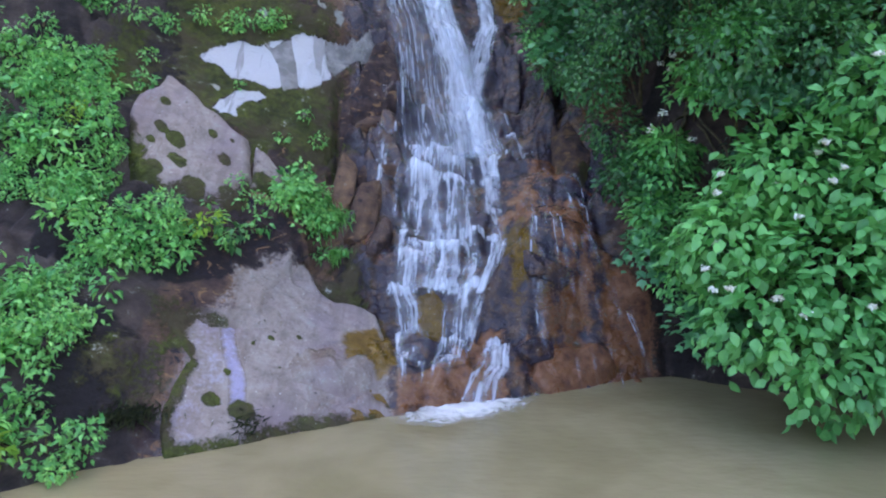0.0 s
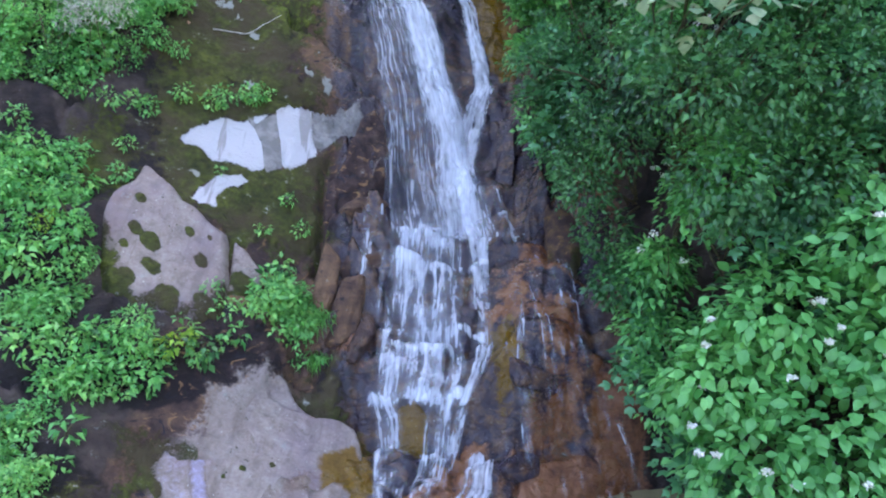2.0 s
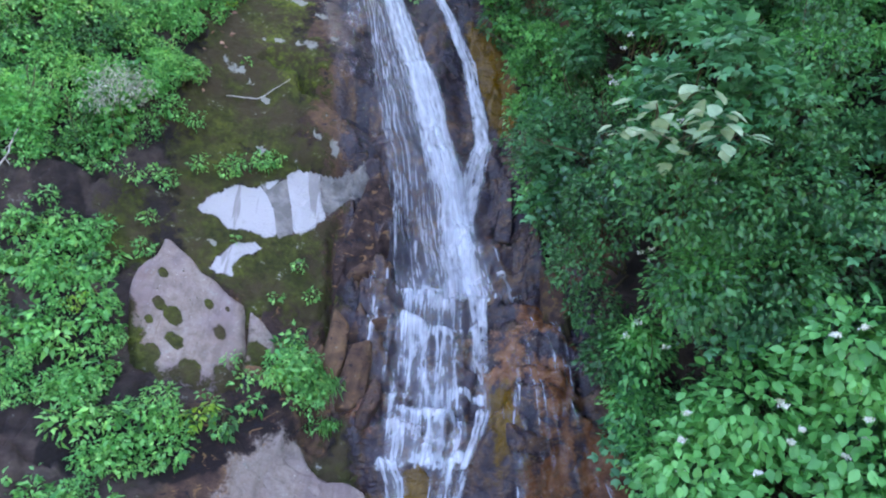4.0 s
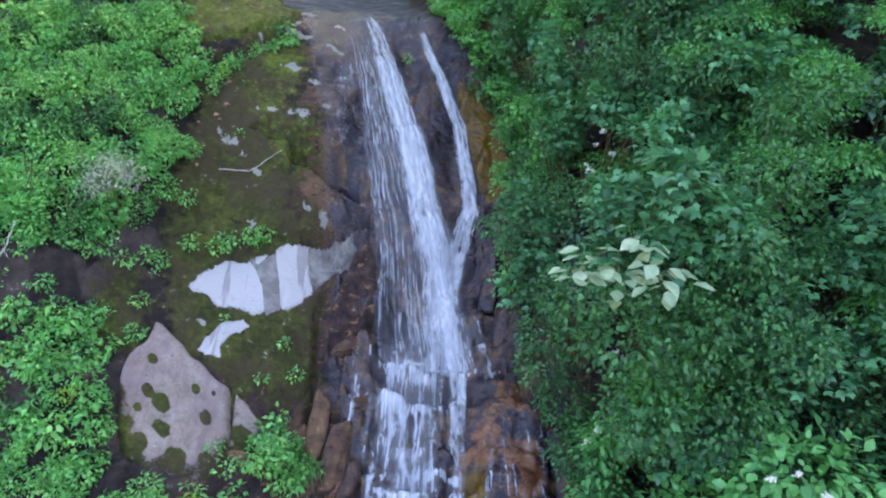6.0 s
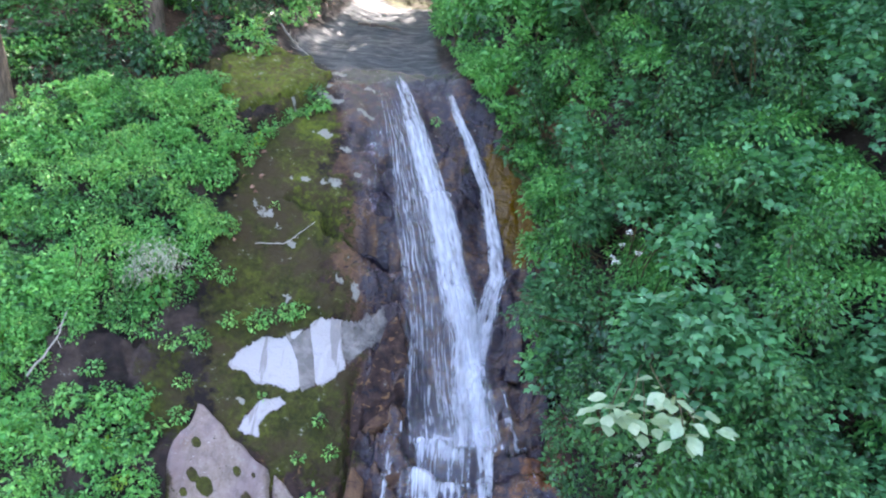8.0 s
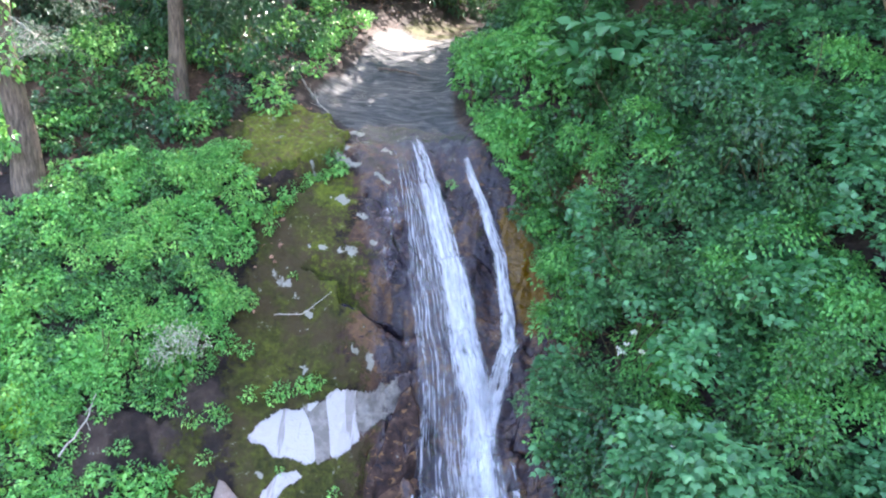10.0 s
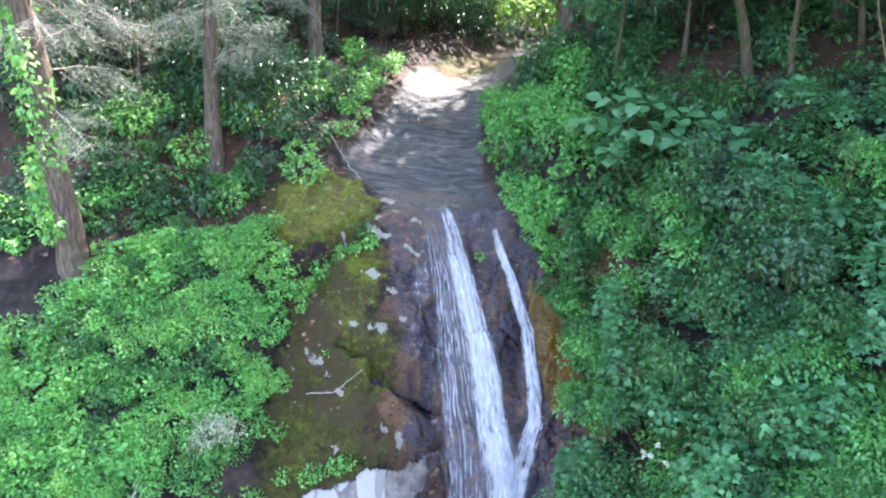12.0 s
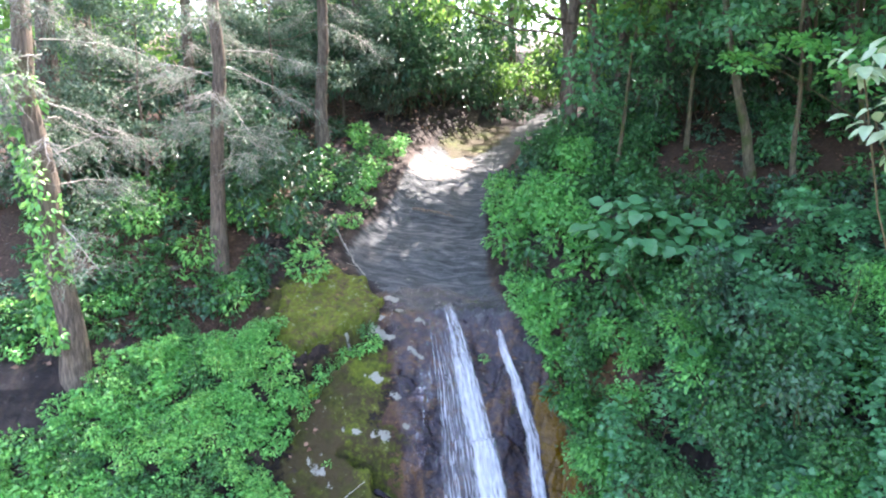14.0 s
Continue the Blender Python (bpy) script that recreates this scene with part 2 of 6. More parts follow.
# leaf blades lie along +y with their face to +z; length 1
def blade(width=0.55, droop=0.25, fold=0.12, belly=0.4, simple=False):
    if simple:
        V = [(0, 0, 0), (-width / 2, belly, fold), (0, 1, -droop), (width / 2, belly, fold)]
        return np.array(V, float), [np.array([(0, 2, 1), (0, 3, 2)])]
    ts = (0.0, 0.22, 0.5, 0.78, 1.0)
    ws = (0.0, 0.36, 0.5, 0.30, 0.0)
    V, c, l, r = [], [], [], []
    for t, w in zip(ts, ws):
        z = -droop * t * t
        c.append(len(V)); V.append((0, t, z))
        if w:
            l.append(len(V)); V.append((-w * width, t * 0.97 + 0.02, z + fold * w * 2))
            r.append(len(V)); V.append((w * width, t * 0.97 + 0.02, z + fold * w * 2))
    tri = [(c[0], c[1], l[0]), (c[0], r[0], c[1]), (l[2], c[3], c[4]), (c[3], r[2], c[4])]
    quad = [(l[0], c[1], c[2], l[1]), (l[1], c[2], c[3], l[2]), (c[1], r[0], r[1], c[2]), (c[2], r[1], r[2], c[3])]
    return np.array(V, float), [np.array(tri), np.array(quad)]


def unit(v):
    return v / (np.linalg.norm(v, axis=-1, keepdims=True) + 1e-9)


def leaves(places, way, face, size, shape):
    """Many blades in one set of arrays: tips along way, faces turned to face."""
    y = unit(np.asarray(way, float))
    z = np.asarray(face, float)
    z = unit(z - (z * y).sum(-1, keepdims=True) * y)
    x = np.cross(y, z)
    T, faces = shape
    s = np.asarray(size, float)[:, None, None]
    V = (T[None, :, 0:1] * x[:, None] + T[None, :, 1:2] * y[:, None] + T[None, :, 2:3] * z[:, None]) * s + np.asarray(places)[:, None]
    n, k = len(V), len(T)
    return V.reshape(-1, 3), [(f[None] + (np.arange(n) * k)[:, None, None]).reshape(-1, f.shape[1]) for f in faces]


def joined(sets):
    V, groups, n0 = [], {}, 0
    for v, fs in sets:
        for f in fs:
            groups.setdefault(f.shape[1], []).append(f + n0)
        V.append(v)
        n0 += len(v)
    return np.concatenate(V), [np.concatenate(g) for g in groups.values()]


def ball_points(rng, n, hollow=0.55):
    d = unit(rng.normal(size=(n, 3)))
    return d * (hollow + (1 - hollow) * rng.random((n, 1)) ** 0.6)


def clump(rng, centre, radii, n, size, shape, down=0.35, lift=0.6, hollow=0.5, layered=0.0, spread=0.35, back=None, sag=0.0):
    """Leaves filling a rough ellipsoid: tips outward and down, faces up and outward."""
    d = ball_points(rng, n, hollow)
    if back is not None:  # few leaves against the bank, where no light comes
        d = d[(d @ np.array(back) < 0.35) | (rng.random(n) < 0.25)]
        n = len(d)
    lump = 1 + 0.35 * fbm(d[:, 0] * 1.6, d[:, 1] * 1.6, d[:, 2] * 1.6 + centre[0] * 3.1, 41, 2)
    p = np.array(centre) + d * np.array(radii) * lump[:, None]
    if layered:
        wave = 0.3 * fbm(p[:, 0] * 1.7 + centre[0] * 5, p[:, 1] * 1.7, 0, 43, 2)
        p[:, 2] = np.round((p[:, 2] + wave) / layered) * layered - wave + rng.normal(0, layered * 0.28, n)
    if sag:  # a flat spray, drooping at its rim and towards the open side
        p[:, 2] += sag * (d[:, 1] - 0.8 * (d[:, 0] ** 2 + d[:, 1] ** 2)) + sag * 0.5 * rng.uniform(-1, 1) * d[:, 0]
    out = unit(d)
    way = out + rng.normal(0, spread * 1.4, (n, 3)) + np.array([0, 0, -down])
    face = np.array([0, 0, lift]) + out * (1 - lift * 0.5) + rng.normal(0, spread, (n, 3))
    return leaves(p, way, face, size * rng.uniform(0.6, 1.25, n), shape)

# ---------------------------------------------------------------- materials
class Nodes:
    """A node material, written down in short."""

    def __init__(self, name):
        self.mat = bpy.data.materials.new(name)
        self.mat.use_nodes = True
        self.tree = self.mat.node_tree
        self.tree.nodes.clear()
        self.out = self.tree.nodes.new("ShaderNodeOutputMaterial")

    def node(self, kind, **inputs):
        n = self.tree.nodes.new("ShaderNode" + kind)
        for k, v in inputs.items():
            self.set(n, k.replace("_", " "), v)
        return n

    def set(self, n, key, v):
        socket = n.inputs[int(key[1:])] if key[0] == "i" and key[1:].isdigit() else n.inputs[key]
        if isinstance(v, bpy.types.NodeSocket):
            self.tree.links.new(v, socket)
        elif hasattr(v, "outputs"):
            self.tree.links.new(v.outputs[0], socket)
        else:
            if isinstance(v, tuple) and len(v) == 3 and len(socket.default_value) == 4:
                v = (*v, 1)
            socket.default_value = v

    def coords(self, scale=(1, 1, 1), kind="Object"):
        n = self.node("TexCoord")
        m = self.node("Mapping", Scale=scale)
        self.tree.links.new(n.outputs[kind], m.inputs[0])
        return m

    def noise(self, scale, detail=4.0, rough=0.6, vector=None, distortion=0.0):
        n = self.node("TexNoise", Scale=scale, Detail=detail, Roughness=rough, Distortion=distortion)
        self.set(n, "Vector", vector if vector is not None else self.coords())
        return n.outputs[0]

    def attr(self, name):
        n = self.node("Attribute")
        n.attribute_name = name
        return n.outputs["Fac"]

    def math(self, op, a, b=0.0, c=0.0):
        n = self.node("Math", i0=a, i1=b, i2=c)
        n.operation = op
        return n.outputs[0]

    def step(self, v, lo, hi):
        n = self.node("MapRange", Value=v)
        n.interpolation_type = "SMOOTHSTEP"
        self.set(n, "From Min", lo), self.set(n, "From Max", hi)
        return n.outputs[0]

    def mix(self, f, a, b):
        n = self.tree.nodes.new("ShaderNodeMix")
        n.data_type = "RGBA"
        self.set(n, "i0", f), self.set(n, "i6", a), self.set(n, "i7", b)
        return n.outputs[2]

    def ramp(self, f, stops):
        n = self.node("ValToRGB", Fac=f)
        while len(n.color_ramp.elements) < len(stops):
            n.color_ramp.elements.new(0.5)
        for e, (p, c) in zip(n.color_ramp.elements, stops):
            e.position, e.color = p, (*c, 1)
        return n.outputs[0]

    def bump(self, height, strength, distance):
        return self.node("Bump", Height=height, Strength=strength, Distance=distance).outputs[0]

    def done(self, shader):
        self.tree.links.new(shader.outputs[0], self.out.inputs[0])
        return self.mat


def leaf_material(name, dark, light, rough=0.42, glow=0.3, odd=None, spec=0.5):
    """Leaf blades: every leaf its own green, a little light let through."""
    m = Nodes(name)
    r = m.node("NewGeometry").outputs["Random Per Island"]
    col = m.ramp(r, [(0.0, dark), (0.55, tuple((a + b) / 2 for a, b in zip(dark, light))), (0.93, light), (1.0, odd or light)])
    patch = m.noise(1.4, 2.0)
    col = m.mix(m.step(patch, 0.35, 0.7), col, m.node("HueSaturation", Color=col, Value=1.35, Hue=0.488).outputs[0])
    vein = m.noise(60.0, 2.0)
    p = m.node("BsdfPrincipled", Roughness=rough)
    m.set(p, "Base Color", col)
    m.set(p, "Specular IOR Level", spec)
    m.set(p, "Normal", m.bump(vein, 0.25, 0.004))
    t = m.node("BsdfTranslucent", Color=m.node("HueSaturation", Color=col, Value=1.5, Hue=0.475).outputs[0])
    mixed = m.node("MixShader", Fac=glow, i1=p.outputs[0], i2=t.outputs[0])
    return m.done(mixed)


def bark_material(name, dark, light, moss=0.0):
    m = Nodes(name)
    v = m.coords((9, 9, 1.6))
    n = m.noise(3.0, 6.0, 0.65, v, 0.4)
    col = m.mix(m.step(n, 0.3, 0.7), dark, light)
    if moss:
        col = m.mix(m.step(m.noise(3.5, 4.0), 0.62 - moss * 0.3, 0.75 - moss * 0.2), col, (0.05, 0.075, 0.015))
    p = m.node("BsdfPrincipled", Roughness=0.9)
    m.set(p, "Base Color", col)
    m.set(p, "Normal", m.bump(n, 0.9, 0.03))
    return m.done(p)


def rock_material():
    """Slope and rock: soil and litter, wet rock, iron stain, dry pale stone and moss, laid by where they grow and run;
    sky sheen painted in lilac.
    """
    m = Nodes("sandstone_slope")
    fine, mid, big = m.noise(38.0, 6.0, 0.68), m.noise(7.0, 5.0, 0.6), m.noise(1.7, 4.0, 0.55)
    grain = m.noise(120.0, 3.0, 0.7)
    layer = m.noise(3.0, 5.0, 0.6, m.coords((1.6, 2.6, 3.4)), 1.2)
    tone = m.math("MULTIPLY_ADD", mid, 0.9, m.math("MULTIPLY_ADD", m.attr("tone"), 0.55, -0.25))
    rock = m.ramp(tone, [(0.25, (0.016, 0.010, 0.011)), (0.46, (0.052, 0.030, 0.025)), (0.64, (0.105, 0.060, 0.038)), (0.85, (0.19, 0.11, 0.058))])
    rock = m.mix(m.step(layer, 0.58, 0.66), rock, (0.19, 0.105, 0.05))
    rock = m.mix(m.step(layer, 0.42, 0.34), rock, (0.018, 0.015, 0.02))

    def edge(name, lo=0.35, hi=0.62, amount=0.55):
        a = m.attr(name)
        wob = m.math("MULTIPLY_ADD", m.math("ADD", fine, m.math("MULTIPLY", mid, 1.6)), amount, -1.3 * amount)
        return m.step(m.math("ADD", a, wob), lo, hi)

    pale = m.ramp(m.math("MULTIPLY_ADD", fine, 0.35, m.math("MULTIPLY", mid, 0.65)), [(0.32, (0.145, 0.115, 0.097)), (0.5, (0.255, 0.205, 0.175)), (0.68, (0.335, 0.295, 0.265))])
    pale = m.mix(m.step(big, 0.5, 0.68), pale, (0.19, 0.135, 0.10))
    run = m.noise(1.0, 4.0, 0.6, m.coords((9.0, 1.0, 1.0)))
    pale = m.mix(m.math("MULTIPLY", m.step(run, 0.5, 0.66), 0.55), pale, (0.14, 0.105, 0.085))
    pale = m.mix(m.math("MULTIPLY", m.step(m.noise(0.8, 3.0), 0.45, 0.62), 0.5), pale, (0.22, 0.165, 0.19))
    pale = m.mix(m.step(m.noise(45.0, 2.0), 0.70, 0.74), pale, (0.5, 0.48, 0.45))
    pale = m.mix(m.step(m.noise(16.0, 3.0), 0.68, 0.72), pale, (0.07, 0.06, 0.045))
    streak = m.noise(1.0, 3.0, 0.5, m.coords((7.0, 0.8, 0.8)))
    white = m.mix(m.step(streak, 0.62, 0.66), (0.43, 0.42, 0.43), (0.28, 0.265, 0.26))
    white = m.mix(m.step(mid, 0.55, 0.8), white, (0.37, 0.35, 0.34))
    orange = m.ramp(mid, [(0.3, (0.05, 0.022, 0.018)), (0.46, (0.165, 0.072, 0.036)), (0.72, (0.28, 0.145, 0.085))])
    ochre = m.ramp(mid, [(0.3, (0.08, 0.042, 0.009)), (0.7, (0.19, 0.11, 0.022))])
    mossn = m.math("MULTIPLY_ADD", m.noise(14.0, 6.0, 0.7), 0.6, m.math("MULTIPLY", m.noise(2.6, 4.0, 0.6), 0.4))
    bare = m.math("MULTIPLY", m.step(m.noise(1.5, 5.0, 0.68), 0.40, 0.60), 0.9)
    moss = m.ramp(mossn, [(0.36, (0.014, 0.017, 0.004)), (0.5, (0.042, 0.048, 0.008)), (0.64, (0.085, 0.098, 0.012))])
    bright = m.ramp(mossn, [(0.36, (0.035, 0.052, 0.006)), (0.64, (0.13, 0.16, 0.016))])
    litter = m.ramp(m.noise(22.0, 5.0, 0.7), [(0.3, (0.022, 0.013, 0.008)), (0.55, (0.075, 0.042, 0.027)), (0.75, (0.17, 0.105, 0.072))])
    soil = m.ramp(tone, [(0.25, (0.013, 0.009, 0.009)), (0.55, (0.036, 0.025, 0.022)), (0.8, (0.075, 0.054, 0.044))])
    bedn = m.math("MULTIPLY_ADD", m.noise(3.0, 6.0, 0.62, m.coords((0.7, 3.0, 1.0)), 0.9), 0.75, m.math("MULTIPLY", fine, 0.25))
    bed = m.ramp(bedn, [(0.36, (0.022, 0.025, 0.028)), (0.5, (0.06, 0.066, 0.07)), (0.68, (0.17, 0.172, 0.17))])
    col = rock
    col = m.mix(edge("bed"), col, bed)
    damp = edge("wet")
    # damp darkens the rock; the violet cast paints in reflected sky
    col = m.mix(m.math("MULTIPLY", damp, m.math("MULTIPLY_ADD", m.step(mid, 0.42, 0.6), -0.45, 0.72)), col, (0.022, 0.019, 0.036))
    col = m.mix(edge("pale"), col, pale)
    # the sky's sheen on wet stone, mixed in as a lilac colour
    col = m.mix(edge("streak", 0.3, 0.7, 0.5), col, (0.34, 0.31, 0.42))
    col = m.mix(edge("orange"), col, orange)
    col = m.mix(edge("ochre"), col, ochre)
    col = m.mix(edge("soil"), col, soil)
    col = m.mix(edge("litter"), col, litter)
    mossy = edge("moss", 0.35, 0.6, 0.8)
    col = m.mix(mossy, col, m.mix(bare, moss, (0.05, 0.036, 0.018)))
    col = m.mix(edge("bright", 0.35, 0.75, 0.8), col, bright)
    col = m.mix(edge("white", 0.40, 0.52, 0.5), col, white)
    col = m.mix(edge("grey", 0.40, 0.55, 0.3), col, m.mix(m.step(mid, 0.4, 0.65), (0.17, 0.16, 0.15), (0.26, 0.245, 0.23)))
    col = m.mix(edge("lichen", 0.4, 0.7, 1.5), col, (0.27, 0.27, 0.24))
    col = m.mix(m.step(grain, 0.62, 0.75), col, m.node("HueSaturation", Color=col, Value=1.5).outputs[0])
    wet = m.math("MULTIPLY", damp, m.math("SUBTRACT", 1.0, m.math("MULTIPLY", mossy, 0.85)))
    col = m.mix(wet, col, m.node("HueSaturation", Color=col, Value=0.8, Saturation=1.15).outputs[0])
    p = m.node("BsdfPrincipled")
    m.set(p, "Base Color", col)
    m.set(p, "Roughness", m.math("MULTIPLY_ADD", wet, -0.6, m.math("MULTIPLY_ADD", fine, 0.25, 0.72)))
    m.set(p, "Specular IOR Level", m.math("MULTIPLY_ADD", wet, 0.2, 0.3))
    h = m.math("MULTIPLY_ADD", fine, 0.3, m.math("ADD", m.math("MULTIPLY", mid, 1.0), m.math("MULTIPLY", layer, 0.9)))
    h = m.math("MULTIPLY_ADD", m.math("MULTIPLY", mossy, mossn), 0.8, h)
    m.set(p, "Normal", m.bump(h, 0.8, 0.04))
    return m.done(p)


def white_water_material(name, cover, fine, broken=2.4, sway=0.10, drawn=2.6, thread=1.7, veil=4.6):
    """Falling water: white threads with clear gaps between, drawn out along the flow."""
    m = Nodes(name)
    uv = m.coords((1, 1, 1), "UV")
    sep = m.node("SeparateXYZ", Vector=uv)
    bend = m.noise(1.0, 2.0, 0.5, m.node("CombineXYZ", X=m.math("MULTIPLY", sep.outputs[0], 3.0), Y=m.math("MULTIPLY", sep.outputs[1], 1.5)).outputs[0])
    u = m.math("MULTIPLY_ADD", bend, sway, sep.outputs[0])
    threads = m.noise(1.0, 3.0, 0.6, m.node("CombineXYZ", X=m.math("MULTIPLY", u, fine), Y=m.math("MULTIPLY", sep.outputs[1], drawn), Z=1.7).outputs[0])
    veils = m.noise(1.0, 3.0, 0.55, m.node("CombineXYZ", X=m.math("MULTIPLY", u, fine * 0.22), Y=m.math("MULTIPLY", sep.outputs[1], 0.9), Z=6.1).outputs[0])
    drops = m.noise(1.0, 2.0, 0.6, m.node("CombineXYZ", X=m.math("MULTIPLY", u, fine * 0.33), Y=m.math("MULTIPLY", sep.outputs[1], 6.0), Z=3.3).outputs[0])
    a = m.math("MULTIPLY_ADD", threads, thread, m.math("MULTIPLY", veils, veil))
    a = m.math("MULTIPLY_ADD", drops, broken, a)
    a = m.math("ADD", a, m.math("MULTIPLY_ADD", m.attr("flow"), 1.0, cover - 0.5 * (thread + veil + broken)))
    alpha = m.math("MULTIPLY", m.math("MULTIPLY", m.step(a, -0.6, 1.9), 0.93), m.step(m.attr("flow"), 0.02, 0.25))
    p = m.node("BsdfPrincipled", Roughness=0.35)
    m.set(p, "Base Color", (0.74, 0.78, 0.87))
    m.set(p, "Normal", m.bump(threads, 0.5, 0.02))
    tl = m.node("BsdfTranslucent", Color=(0.8, 0.83, 0.88))
    body = m.node("MixShader", Fac=0.25, i1=p.outputs[0], i2=tl.outputs[0])
    clear = m.node("BsdfTransparent")
    return m.done(m.node("MixShader", Fac=alpha, i1=clear.outputs[0], i2=body.outputs[0]))


def pool_material():
    m = Nodes("muddy_pool_water")
    big, small = m.noise(0.9, 3.0), m.noise(9.0, 3.0, 0.5, m.coords((1, 1.8, 1)))
    col = m.mix(m.step(big, 0.35, 0.65), (0.20, 0.165, 0.085), (0.255, 0.21, 0.115))
    p = m.node("BsdfPrincipled", Roughness=0.16)
    m.set(p, "Base Color", col)
    m.set(p, "IOR", 1.33)
    m.set(p, "Normal", m.bump(m.math("MULTIPLY_ADD", small, 0.5, big), 0.22, 0.05))
    return m.done(p)


def foam_material():
    m = Nodes("foam")
    n = m.noise(9.0, 5.0, 0.65, None, 1.2)
    a = m.step(m.math("ADD", m.math("MULTIPLY_ADD", n, 1.3, -0.95), m.attr("flow")), 0.0, 1.0)
    a = m.math("MULTIPLY", a, 0.8)
    p = m.node("BsdfPrincipled", Roughness=0.5)
    m.set(p, "Base Color", (0.8, 0.8, 0.78))
    m.set(p, "Normal", m.bump(n, 0.6, 0.03))
    return m.done(m.node("MixShader", Fac=a, i1=m.node("BsdfTransparent").outputs[0], i2=p.outputs[0]))


def plain_material(name, dark, light, rough=0.8, scale=14.0):
    m = Nodes(name)
    n = m.noise(scale, 4.0)
    p = m.node("BsdfPrincipled", Roughness=rough)
    m.set(p, "Base Color", m.mix(m.step(n, 0.3, 0.7), dark, light))
    m.set(p, "Normal", m.bump(n, 0.5, 0.01))
    return m.done(p)


ROCK = rock_material()
POOL = pool_material()
FOAM = foam_material()
FALL_THICK = white_water_material("falling_water_thick", -0.55, 46.0, 2.2, 0.04)
FALL_SLIDE = white_water_material("sliding_water", 0.0, 70.0, 2.2, 0.05, 2.4, 1.4, 2.4)
FALL_SLIDE_THIN = white_water_material("sliding_water_thin", -0.75, 105.0, 1.5, 0.03, 1.6, 2.8, 2.4)
FALL_THIN = white_water_material("falling_water_thin", -0.95, 58.0, 2.4, 0.035)
LEAF_HYDRANGEA = leaf_material("hydrangea_leaf", (0.044, 0.21, 0.052), (0.14, 0.44, 0.13), 0.42, 0.3)
LEAF_SHRUB = leaf_material("shrub_leaf", (0.015, 0.075, 0.027), (0.068, 0.235, 0.075), 0.4, 0.3)
LEAF_BRIGHT = leaf_material("spring_green_leaf", (0.046, 0.23, 0.062), (0.15, 0.47, 0.125), 0.42, 0.35)
LEAF_BLUE = leaf_material("blue_green_leaf", (0.028, 0.125, 0.054), (0.105, 0.31, 0.14), 0.38, 0.3)
LEAF_HERB = leaf_material("herb_leaf", (0.058, 0.25, 0.065), (0.195, 0.51, 0.13), 0.45, 0.3, (0.22, 0.32, 0.08))
LEAF_YELLOW = leaf_material("yellow_green_leaf", (0.10, 0.25, 0.03), (0.25, 0.46, 0.055), 0.5, 0.35)
# also serves as the darkened leaf of other plants that stand in shade
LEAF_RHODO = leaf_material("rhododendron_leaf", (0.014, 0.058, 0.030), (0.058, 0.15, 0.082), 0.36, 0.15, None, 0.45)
LEAF_CROWN = leaf_material("tree_leaf", (0.042, 0.135, 0.035), (0.15, 0.35, 0.075), 0.42, 0.48)
# leaf colour lightened to carry the glint of sun and sky
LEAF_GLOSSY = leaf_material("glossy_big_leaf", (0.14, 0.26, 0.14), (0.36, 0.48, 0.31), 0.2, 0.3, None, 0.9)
LEAF_MOSS = leaf_material("moss_frond", (0.012, 0.02, 0.004), (0.04, 0.055, 0.012), 0.8, 0.1)
PETAL = plain_material("cream_petals", (0.62, 0.64, 0.5), (0.8, 0.8, 0.72))
STEM = plain_material("green_brown_stem", (0.05, 0.05, 0.02), (0.13, 0.10, 0.05))
LEAF_HEMLOCK = leaf_material("hemlock_needle", (0.04, 0.085, 0.055), (0.14, 0.20, 0.14), 0.6, 0.25)
LEAF_WITHERED = leaf_material("withered_leaf", (0.24, 0.27, 0.2), (0.5, 0.52, 0.43), 0.8, 0.2)
TWIG = plain_material("grey_dead_twig", (0.19, 0.18, 0.16), (0.4, 0.385, 0.35))
DRY = plain_material("dry_grey_twig", (0.28, 0.26, 0.23), (0.5, 0.47, 0.43))
BARK = bark_material("brown_bark", (0.05, 0.038, 0.03), (0.20, 0.155, 0.12))
BARK_MOSSY = bark_material("mossy_bark", (0.045, 0.04, 0.025), (0.17, 0.145, 0.09), 0.5)
LITTER = leaf_material("fallen_leaf", (0.10, 0.05, 0.03), (0.33, 0.20, 0.14), 0.8, 0.05)

# ---------------------------------------------------------------- ground and rock face
def cover(x, y, corners, soft=0.12):
    """0 outside, 1 well inside, 0.5 on the outline."""
    return np.clip(0.5 + polygon_field(x, y, corners) / (2 * soft), 0, 1)


PALE_SLAB = [(-1.44, 5.77), (-1.21, 5.9), (-1.09, 5.8), (-0.93, 5.72), (-0.71, 5.78), (-0.55, 5.74), (-0.42, 5.25), (-0.35, 4.85), (-1.04, 4.5), (-1.73, 4.07), (-1.84, 4.33), (-1.83, 4.64), (-1.96, 4.9), (-1.87, 5.08), (-1.69, 5.24), (-1.7, 5.46)]
SLAB_OCHRE = [(-0.78, 5.4), (-0.56, 5.56), (-0.42, 5.3), (-0.35, 5.04), (-0.36, 4.85), (-0.68, 4.7), (-0.61, 4.98), (-0.71, 5.08)]
OCHRE = [[(-1.05, 5.6), (-0.9, 5.85), (-0.5, 5.8), (-0.34, 5.2), (-0.5, 5.1)], [(0.57, 6.55), (0.76, 6.53), (0.8, 6.11), (1.02, 6.05), (0.86, 5.95), (0.62, 5.93), (0.53, 6.12)],
         [(0.35, 10.15), (0.82, 10.15), (1.2, 9.23), (0.83, 9.2), (0.6, 9.59)]]
